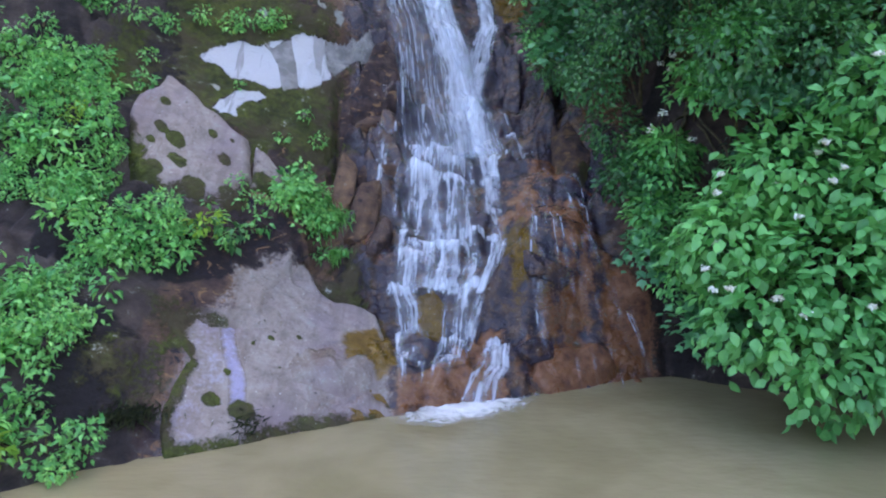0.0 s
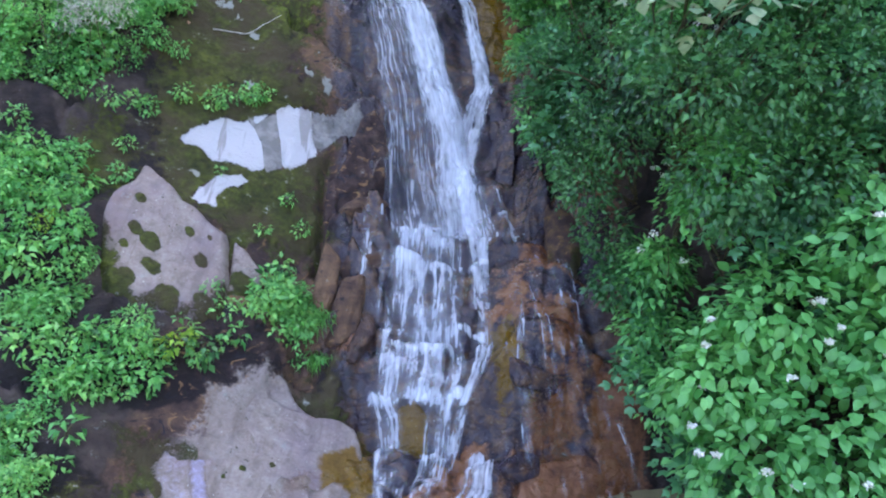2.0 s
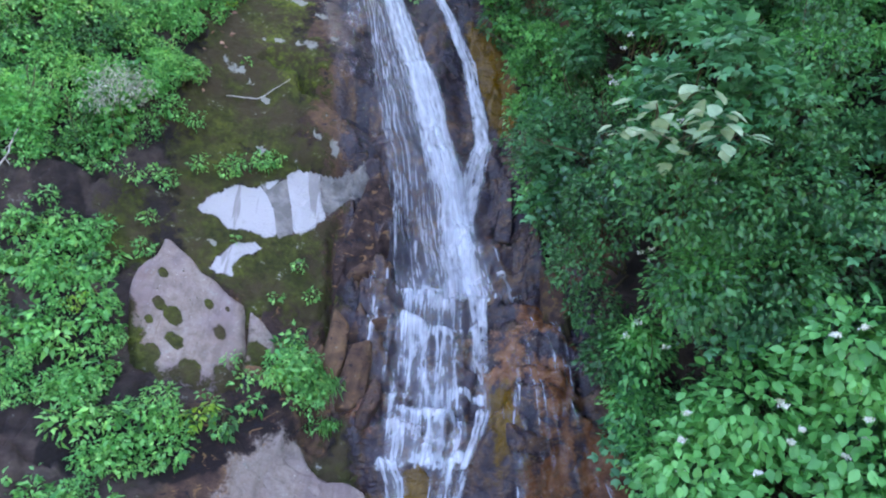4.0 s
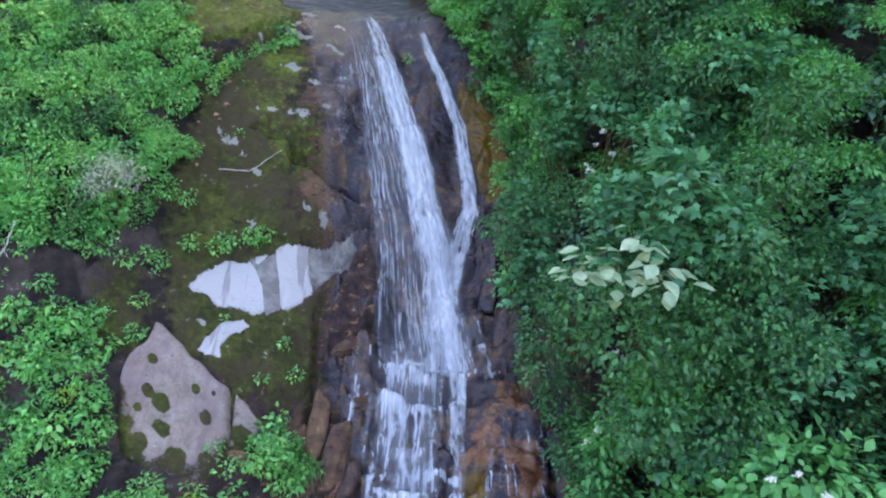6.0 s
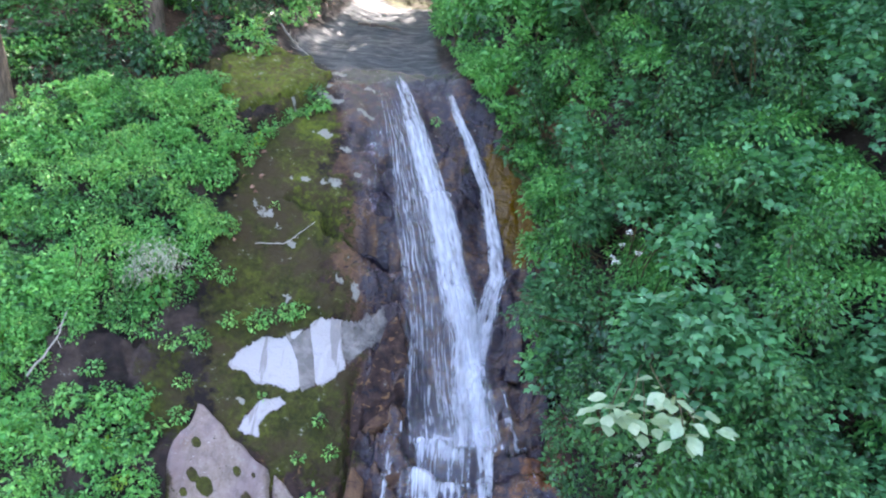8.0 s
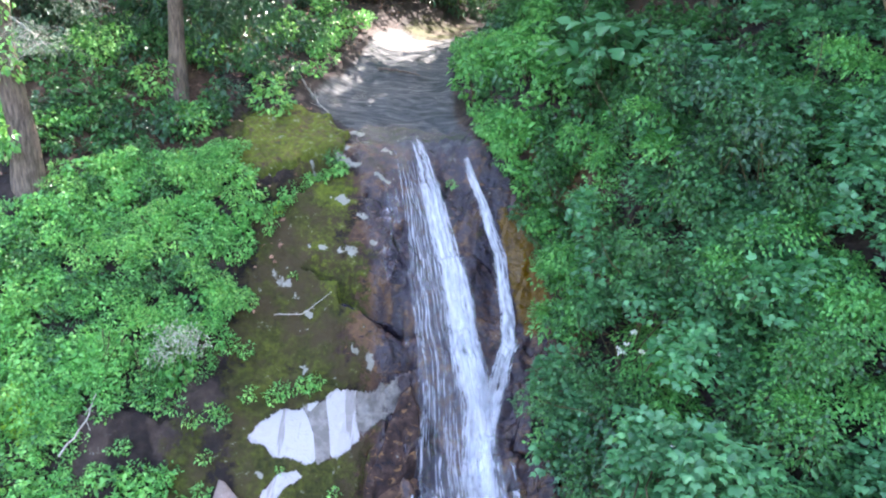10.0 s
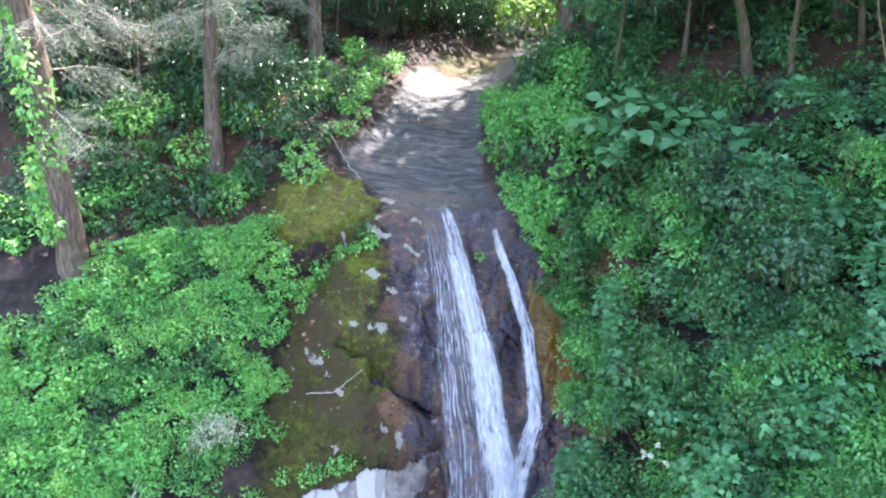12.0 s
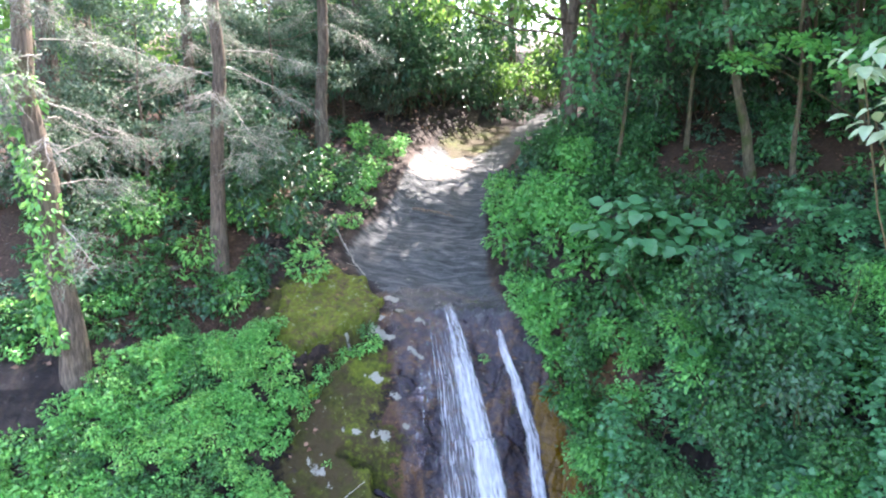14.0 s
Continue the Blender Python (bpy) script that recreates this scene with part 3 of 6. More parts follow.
ORANGE = [[(-0.15, 5.18), (0.1, 5.55), (0.28, 5.8), (0.52, 5.8), (0.47, 5.72), (0.5, 5.3), (0.3, 5.05), (-0.14, 4.95), (-0.34, 4.84), (-0.33, 5.08)],
          [(0.89, 7.26), (1.08, 7.33), (1.36, 7.25), (1.49, 6.83), (1.33, 6.87), (1.02, 7.02)],
          [(1.5, 6.3), (1.71, 6.24), (1.93, 6.14), (2.1, 6.08), (2.05, 5.9), (1.75, 5.8), (1.5, 5.72), (1.43, 6.05)]]
RUSTY = [[(0.5, 7.2), (1.1, 7.35), (1.6, 6.9), (1.75, 6.3), (2.1, 5.9), (1.2, 5.5), (0.4, 5.3)], [(-0.95, 7.1), (-0.5, 7.2), (-0.45, 5.9), (-0.8, 5.9)]]
# outlines where lilac colour stands in for sky reflected on wet rock
PAINTED_SHEEN = [[(-1.5, 9.7), (-1.15, 10.2), (-0.9, 9.4), (-0.8, 8.6), (-1.15, 8.5), (-1.35, 9.0)], [(0.8, 6.9), (1.18, 6.96), (1.43, 6.78), (1.49, 6.47), (1.29, 6.18), (0.87, 6.1)], [(0.52, 5.91), (0.86, 5.92), (1.22, 6.03), (1.42, 6.03), (1.21, 5.93), (0.81, 5.78)]]
WHITE = [[(-2.52, 7.2), (-2.42, 7.4), (-2.17, 7.6), (-1.93, 7.7), (-1.7, 7.8), (-1.51, 8.02), (-1.38, 8.08), (-1.31, 7.81), (-1.23, 7.66), (-1.46, 7.44), (-1.82, 7.25), (-2.07, 7.23), (-2.21, 7.2), (-2.33, 7.23)],
         [(-2.25, 6.74), (-2.22, 6.88), (-2.12, 7.04), (-1.9, 7.17), (-1.84, 7.14), (-2.03, 6.94), (-2.07, 6.86), (-2.03, 6.75), (-2.16, 6.72)]]
GREY_TONGUE = [(-2.0, 7.72), (-1.88, 7.66), (-1.71, 7.8), (-1.61, 7.58), (-1.55, 7.4), (-1.69, 7.28), (-1.79, 7.51)]
LICHEN = [(-1.93, 10.08, 0.16), (-2.02, 10.3, 0.10), (-1.96, 10.7, 0.14), (-1.75, 10.5, 0.10), (-1.89, 8.98, 0.09), (-2.11, 8.98, 0.11), (-1.58, 9.41, 0.12), (-1.93, 9.55, 0.10), (-2.06, 7.95, 0.06), (-2.49, 8.52, 0.12), (-2.65, 8.87, 0.10), (-2.88, 9.87, 0.10), (-3.04, 9.49, 0.08), (-2.7, 10.1, 0.07), (-2.5, 9.95, 0.06), (-3.2, 10.0, 0.07), (-1.65, 9.03, 0.08), (-1.41, 9.17, 0.06), (-1.35, 9.94, 0.10), (-2.07, 8.4, 0.05), (-1.45, 10.4, 0.10), (-1.32, 8.28, 0.12), (-2.3, 6.98, 0.05), (-2.6, 8.55, 0.06)]
MOSS = [[(-2.81, 7.64), (-1.3, 8.5), (-1.1, 8.0), (-1.1, 7.4), (-1.12, 7.04), (-1.8, 6.4), (-2.25, 6.5), (-2.75, 6.81), (-2.7, 7.16)],
        [(-3.92, 10.4), (-3.03, 10.7), (-2.2, 10.24), (-1.75, 9.7), (-1.8, 9.11), (-1.45, 8.84), (-1.5, 8.11), (-2.06, 7.89), (-2.6, 7.48), (-3.0, 7.79), (-2.85, 8.44), (-2.96, 8.98), (-2.69, 9.76), (-3.52, 9.57)],
        [(-1.93, 4.9), (-1.8, 4.93), (-1.74, 4.78), (-1.82, 4.62), (-1.88, 4.45), (-2.1, 4.25), (-2.3, 4.25), (-2.1, 4.55)],
        [(-1.1, 5.75), (-0.6, 5.62), (-0.45, 5.75), (-0.85, 5.95)],
        [(-2.55, 17.4), (-2.3, 18.9), (-1.5, 20.6), (-0.84, 20.5), (-1.5, 17.7), (-2.0, 17.1)],
        [(-3.3, 6.2), (-2.7, 6.5), (-2.6, 7.0), (-3.2, 7.0)]]
BED = [(-2.6, 11.1), (-3.05, 11.6), (-2.95, 12.4), (-2.72, 13.6), (-2.75, 15.2), (-2.75, 16.9), (-2.0, 19.2), (-1.0, 20.4), (-0.43, 22.0), (0.3, 24.5), (1.0, 24.5), (0.53, 21.8), (0.45, 20.6), (-0.27, 19.1), (-0.53, 16.7), (-0.77, 15.1), (-0.67, 13.3), (-0.46, 11.74), (-0.05, 10.55), (-1.0, 10.5), (-1.9, 10.7)]


def spaced(lo, hi, dense_lo, dense_hi, step, grow=1.16):
    mid = list(np.arange(dense_lo, dense_hi + step / 2, step))
    up, d = [mid[-1]], step
    while up[-1] < hi:
        d = min(d * grow, 40)
        up.append(up[-1] + d)
    down, d = [mid[0]], step
    while down[-1] > lo:
        d = min(d * grow, 40)
        down.append(down[-1] - d)
    return np.array(down[:0:-1] + mid + up[1:])


gx = spaced(-420, 420, -4.2, 2.2, 0.025)
gy = spaced(-420, 460, 3.8, 11.1, 0.024)
GX, GY = np.meshgrid(gx, gy, indexing="ij")
GZ = land(GX, GY)
ground_mesh = raw_mesh("ground", np.stack([GX, GY, GZ], -1).reshape(-1, 3), [grid_faces(len(gx), len(gy))], True)
most = lambda shapes, soft=0.12: np.max([cover(GX, GY, s, soft) for s in shapes], 0)
wobble = fbm(GX * 2.2, GY * 2.2, 0, 71, 3)
stream_side = cover(GX, GY, BED, 0.3)
fall_near = ease(1.7, 0.6, np.abs(GX - np.interp(GY, [4.5, 7.4, 9, 10.7], [0.35, 0.35, -0.1, -0.75]))) * ease(3.6, 4.5, GY) * ease(11.4, 10.6, GY)
slope_left = ease(-1.8, -2.3, GX + 0.3 * wobble) * ease(3.0, 3.8, GY)
_who, _joint, _dx, _dy = blocks((GX * 0.86 + GY * 0.5) / 0.42, (GY * 0.86 - GX * 0.5) / 0.26, 8)
point_values(ground_mesh, "tone", _who)
point_values(ground_mesh, "bed", stream_side)
GREY_FACE = [(-1.4, 8.08), (-1.09, 8.2), (-0.77, 8.22), (-0.82, 8.05), (-1.2, 7.64), (-1.33, 7.75)]
# the sun patch on the stream bed, painted with the pale stone colour
SUNLIT_BED = [[(-3.0, 15.0), (-2.95, 16.6), (-2.1, 17.7), (-1.3, 17.3), (-1.1, 16.0), (-1.8, 15.1)]]
point_values(ground_mesh, "pale", np.maximum(0.8 * most([PALE_SLAB], 0.14), 0.58 * most(SUNLIT_BED, 0.4)))
point_values(ground_mesh, "ochre", most(OCHRE))
point_values(ground_mesh, "orange", np.maximum(most(ORANGE), most(RUSTY, 0.3) * np.clip(0.3 + 0.7 * fbm(GX * 2.6, GY * 2.6, 6, 78, 4), 0, 1)))
lichen = np.max([ease(1.25, 0.55, np.hypot((GX - a) / 1.5, (GY - b) * 2.0) / (0.6 * r) + 2.2 * fbm(GX * 9, GY * 5, 1, 79, 4)) for a, b, r in LICHEN], 0)
# broken patches of the painted lilac sheen
point_values(ground_mesh, "streak", most(PAINTED_SHEEN, 0.3) * np.clip(0.34 + 0.8 * fbm(GX * 6, GY * 4, 5, 76, 4), 0, 0.4))
point_values(ground_mesh, "white", most(WHITE, 0.05) * (1 - cover(GX, GY, GREY_TONGUE, 0.02)))
point_values(ground_mesh, "grey", np.maximum(cover(GX, GY, GREY_TONGUE, 0.03), 0.8 * cover(GX, GY, GREY_FACE, 0.12)))
point_values(ground_mesh, "lichen", lichen * 0.8)
point_values(ground_mesh, "moss", np.clip(most(MOSS, 0.32) + 0.3 * wobble + 0.25 * fbm(GX * 0.9, GY * 3.0, 3, 72, 3), 0, 1) * (1 - most(WHITE, 0.03)))
point_values(ground_mesh, "bright", np.clip(most(MOSS[1:2], 0.4) * (0.33 + 0.25 * ease(9.0, 9.8, GY) + 0.9 * fbm(GX * 1.1, GY * 1.7, 4, 77, 3)), 0, 1))
away = np.clip(ease(10.6, 11.2, GY) + ease(1.6, 2.2, GX) + ease(3.6, 2.6, GY), 0, 1)
point_values(ground_mesh, "soil", np.clip(slope_left * 0.9 + away, 0, 1) * (1 - stream_side))
point_values(ground_mesh, "litter", ease(8.3, 9.2, GY) * (1 - stream_side) * (0.75 + 0.4 * wobble) * ease(-3.3, -4.2, GX + 0.5 * ease(9.6, 10.8, GY)) + ease(10.6, 11.6, GY) * ease(1.2, 2.4, GX) * (0.62 + 0.4 * wobble))
point_values(ground_mesh, "wet", np.clip(1.5 * fall_near + 0.5 * most([PALE_SLAB]) + 0.35 * ease(0.5, 0.1, GZ) + stream_side * (0.3 + 0.3 * wobble) * ease(15.5, 12.5, GY), 0, 1))
ground = put("ground", ground_mesh, ROCK, None, "sloping brown sandstone rock face with mossy ledges and wooded banks", "ground", "", "structure")

# the pool
px, py = np.linspace(-14, 14, 57), np.linspace(-15, 6.6, 45)
PX, PY = np.meshgrid(px, py, indexing="ij")
pool = put("water", raw_mesh("water", np.stack([PX, PY, 0 * PX], -1).reshape(-1, 3), [grid_faces(57, 45)], True), POOL, None,
           "still muddy tan pool water below the waterfall", "water", "", "structure")

# ---------------------------------------------------------------- falling water
def fall_sheet(name, left, right, material, label, lift=0.035, across=44, power=1.0, seed=0, edge=0.13, bulge=0.02, parent=None, lips=0.14, veiled=False, rise=30, drop=40, long=220):
    """A sheet of water between two banks, each a line of (x, y) from top to bottom, lying on the rock and leaping its hollows."""
    left, right = np.array(left), np.array(right)
    k = np.linspace(0, 1, long)
    base_l = np.stack([np.interp(k, np.linspace(0, 1, len(left)), left[:, i]) for i in (0, 1)], -1)
    base_r = np.stack([np.interp(k, np.linspace(0, 1, len(right)), right[:, i]) for i in (0, 1)], -1)
    u = np.linspace(0, 1, across)
    ruffle = 0.03 * fbm(k * 2.2 * np.abs(left[0, 1] - left[-1, 1]) + seed, 0 * k, seed, 91, 3)
    XY = base_l[:, None] * (1 - u)[None, :, None] + base_r[:, None] * u[None, :, None]
    XY[..., 0] += ruffle[:, None]
    X, Y = XY[..., 0], XY[..., 1]
    Z = land(X, Y)
    # water shoots off ledges: it never bends down faster than it can fall
    run = np.maximum(np.abs(np.gradient(Y, axis=0)), 1e-4)
    for i in range(1, len(k)):
        Z[i] = np.maximum(Z[i], Z[i - 1] - run[i] * 2.1)
    soft = Z.copy()
    for _ in range(3):
        soft[1:-1] = (soft[:-2] + soft[1:-1] * 2 + soft[2:]) / 4
        soft[:, 1:-1] = (soft[:, :-2] + soft[:, 1:-1] * 2 + soft[:, 2:]) / 4
    Z = np.maximum(soft, land(X, Y)) + lift + bulge * np.sin(u * math.pi)[None, :] + 0.018 * fbm(X * 9, Y * 9, seed, 95, 3)
    V = np.stack([X, Y, Z], -1)
    length = np.cumsum(np.concatenate([[0], np.linalg.norm(np.diff(V[:, across // 2], axis=0), axis=1)]))
    width = np.linalg.norm(base_r - base_l, axis=1)
    me = raw_mesh(name, V.reshape(-1, 3), [grid_faces(len(k), across)], True)
    uv = np.stack([(u[None, :] - 0.5) * np.mean(width) + 0 * length[:, None] + seed * 3.7, -length[:, None] + 0 * u[None, :] + seed * 5.1], -1)
    flow_coords(me, uv.reshape(-1, 2))
    body = np.minimum(u, 1 - u) / edge
    body = np.sin(math.pi * u ** 1.25) ** 1.3 * 1.15 if veiled else np.clip(body, 0, 1)
    body = body[None, :] * np.clip(np.minimum(k * rise, (1 - k) * drop), 0, 1)[:, None]
    fall = -np.gradient(soft, axis=0) / run
    lip = np.clip(np.roll(fall, -5, 0) - np.roll(fall, 5, 0), 0, 2)
    lip[:6] = lip[-6:] = 0
    point_values(me, "flow", np.clip(body * (power + lips * lip), 0, 2))
    return put(name, me, material, parent, label, "water" if parent is None else "", "", "structure" if parent is None else "")


MAIN_L = [(-1.45, 10.77), (-1.11, 9.86), (-0.93, 9.34), (-0.78, 8.87), (-0.65, 8.46), (-0.55, 8.01), (-0.52, 7.6), (-0.5, 7.2)]
MAIN_R = [(-0.92, 10.77), (-0.52, 10.1), (-0.19, 9.66), (0.08, 9.23), (0.27, 8.86), (0.39, 8.64), (0.53, 8.08), (0.75, 7.4)]
CORE_L = [(-1.16, 10.72), (-0.84, 9.96), (-0.58, 9.51), (-0.38, 9.0), (-0.16, 8.57), (-0.01, 8.31), (0.01, 7.65), (-0.03, 7.35)]
SIDE_L = [(-0.26, 10.44), (-0.06, 10.16), (0.13, 9.9), (0.31, 9.7), (0.44, 9.35), (0.45, 9.04), (0.34, 8.71), (0.2, 8.35), (0.2, 7.95)]
SIDE_R = [(-0.14, 10.44), (0.09, 10.18), (0.33, 9.97), (0.54, 9.73), (0.66, 9.37), (0.74, 9.01), (0.63, 8.77), (0.5, 8.4), (0.48, 7.95)]
fall_sheet("waterfall_upper", CORE_L, MAIN_R, FALL_SLIDE, "white water sliding down the steep upper rock chute", 0.05, power=1.0, seed=1, lips=0.06, edge=0.3, drop=12, rise=5)
fall_sheet("waterfall_upper_veil", MAIN_L, MAIN_R, FALL_SLIDE_THIN, "thin veil of water beside the upper chute", 0.025, power=0.85, seed=2, lips=0.06, edge=0.06, rise=7)
fall_sheet("waterfall_core", [(x * 0.6 + u * 0.4, y) for (x, y), (u, v) in zip(CORE_L, MAIN_R)], [(x * 0.08 + u * 0.92, y) for (x, y), (u, v) in zip(CORE_L, MAIN_R)], FALL_SLIDE, "dense white core of the upper fall", 0.075, 30, power=0.62, seed=8, lips=0.06, veiled=True, drop=9, rise=4)
fall_sheet("waterfall_side", SIDE_L, SIDE_R, FALL_SLIDE, "narrow second stream of white water on dark rock", 0.04, 26, power=0.95, seed=3, lips=0.06, edge=0.3, drop=6, rise=8)
LOW_L = [(-0.35, 7.45), (-0.42, 6.75), (-0.46, 6.27), (-0.5, 5.95), (-0.5, 5.84)]
LOW_R = [(0.35, 7.6), (0.35, 6.91), (0.37, 6.44), (0.38, 5.98), (0.32, 5.86)]
JET_L = [(0.24, 7.7), (0.36, 7.3), (0.36, 6.75), (0.41, 6.4), (0.37, 5.98), (0.26, 5.84)]
JET_R = [(0.68, 7.72), (0.58, 7.2), (0.58, 6.7), (0.59, 6.2), (0.49, 5.95), (0.4, 5.85)]
fall_sheet("waterfall_lower", LOW_L, LOW_R, FALL_THICK, "white cascade breaking over the lower ledges", 0.05, power=0.62, seed=4, rise=20, lips=0.3)
fall_sheet("waterfall_lower_veil", LOW_L, LOW_R, FALL_THIN, "thin veil of water over the lower ledges", 0.025, power=0.8, seed=5, rise=20, lips=0.3)
fall_sheet("waterfall_jet", JET_L, JET_R, FALL_THICK, "dense white jet down the lower ledges", 0.07, 26, power=0.95, seed=9, rise=14, edge=0.25)
fall_sheet("waterfall_spray", [(0.55, 7.95), (0.62, 7.7), (0.7, 7.33)], [(0.72, 8.0), (0.88, 7.62), (1.02, 7.34)], FALL_THICK, "spray thrown onto the ledge beside the jet", 0.03, 22, power=0.6, seed=10, edge=0.3)
fall_sheet("waterfall_foot_left", [(-0.5, 5.88), (-0.45, 5.78), (-0.38, 5.25), (-0.34, 4.98)], [(-0.2, 5.9), (-0.12, 5.81), (-0.1, 5.37), (-0.14, 5.02)], FALL_THICK, "white water dropping from the low ledge", 0.05, 26, power=0.7, seed=14, edge=0.22, drop=6)
fall_sheet("waterfall_foot_middle", [(-0.05, 5.9), (-0.02, 5.81), (-0.06, 5.45), (-0.12, 5.1)], [(0.41, 5.9), (0.34, 5.81), (0.25, 5.6), (0.12, 5.15)], FALL_THICK, "white water fanning from the low ledge", 0.05, 28, power=0.78, seed=15, edge=0.22, drop=5)
fall_sheet("waterfall_foot_jet", [(0.36, 5.72), (0.26, 5.35), (0.12, 5.16), (0.02, 5.02)], [(0.58, 5.75), (0.56, 5.43), (0.5, 5.29), (0.47, 5.18)], FALL_THICK, "last white jet into the pool", 0.04, 26, power=0.9, seed=16, edge=0.2)
fall_sheet("waterfall_film", [(0.62, 7.25), (0.62, 6.7), (0.6, 6.2), (0.55, 5.7), (0.6, 5.2)], [(1.3, 7.2), (1.5, 6.8), (1.65, 6.3), (1.85, 6.0), (2.0, 5.75)], FALL_THIN, "thin broken film of water on the rust-brown rock", 0.012, 60, power=0.34, seed=11, edge=0.2)
fall_sheet("waterfall_film_left", [(-0.75, 7.1), (-0.8, 6.6), (-0.72, 6.0)], [(-0.34, 7.4), (-0.4, 6.6), (-0.45, 6.0)], FALL_THIN, "thin broken film of water beside the cascade", 0.012, 40, power=0.3, seed=12, edge=0.2)
fall_sheet("waterfall_film_upper", [(-1.55, 10.5), (-1.35, 9.6), (-1.2, 9.0), (-0.95, 8.6)], [(-1.15, 10.5), (-0.95, 9.7), (-0.82, 9.0), (-0.65, 8.5)], FALL_THIN, "thin broken film of water over the upper rock", 0.012, 40, power=0.22, seed=13, edge=0.2)
fall_sheet("waterfall_trickle", [(1.22, 7.27), (1.27, 6.8), (1.26, 6.5), (1.22, 6.17)], [(1.43, 7.13), (1.47, 6.67), (1.47, 6.47), (1.42, 6.17)], FALL_THIN, "thin trickle over the rounded rock beside the fall", 0.02, 24, power=0.66, seed=6, edge=0.3)
# bright lines where the water turns over a lip
for n, ((x0, y0), (x1, y1)) in enumerate((((-0.55, 7.26), (-0.34, 7.38)), ((-0.36, 7.36), (0.3, 7.5)), ((0.56, 7.44), (0.8, 7.34)), ((0.78, 7.34), (1.0, 7.38)), ((-0.48, 5.87), (-0.2, 5.9)), ((-0.24, 5.9), (0.42, 5.92)), ((0.15, 6.45), (0.57, 6.48)))):
    fall_sheet("waterfall_lip", [(x0, y0 + 0.02), (x0, y0 - 0.045)], [(x1, y1 + 0.02), (x1, y1 - 0.045)], FALL_THICK, "bright line of water turning over a rock lip", 0.03, 40, power=1.0 if n in (1, 5, 6) else 0.55, seed=20 + n, edge=0.15, rise=4, drop=4, long=16)

# foam where the fall meets the pool
fx, fy = np.meshgrid(np.linspace(-1.9, 2.1, 130), np.linspace(3.9, 6.0, 90), indexing="ij")
foot = 5.07 + 0.5 * fx
d = foot - fy
amount = np.clip(1.2 - np.hypot((fx - 0.2) / 0.62, (d - 0.06) / 0.42), 0, 1) + 0.45 * np.clip(1 - np.abs(d) / 0.07, 0, 1) * ease(-0.5, -0.2, fx) * ease(-0.1, 0.25, fbm(fx * 2.5, fy * 0, 0, 56, 2) + 0.25 * ease(0.9, 0.5, fx))
foam_mesh = raw_mesh("foam", np.stack([fx, fy, 0.012 + 0.035 * np.clip(amount, 0, 1) * (0.5 + fbm(fx * 9, fy * 9, 0, 55, 3))], -1).reshape(-1, 3), [grid_faces(130, 90)], True)
point_values(foam_mesh, "flow", np.clip(amount * 1.5, 0, 1.2))
put("foam", foam_mesh, FOAM, None, "white foam and spray where the fall meets the pool", "foam", "", "structure")

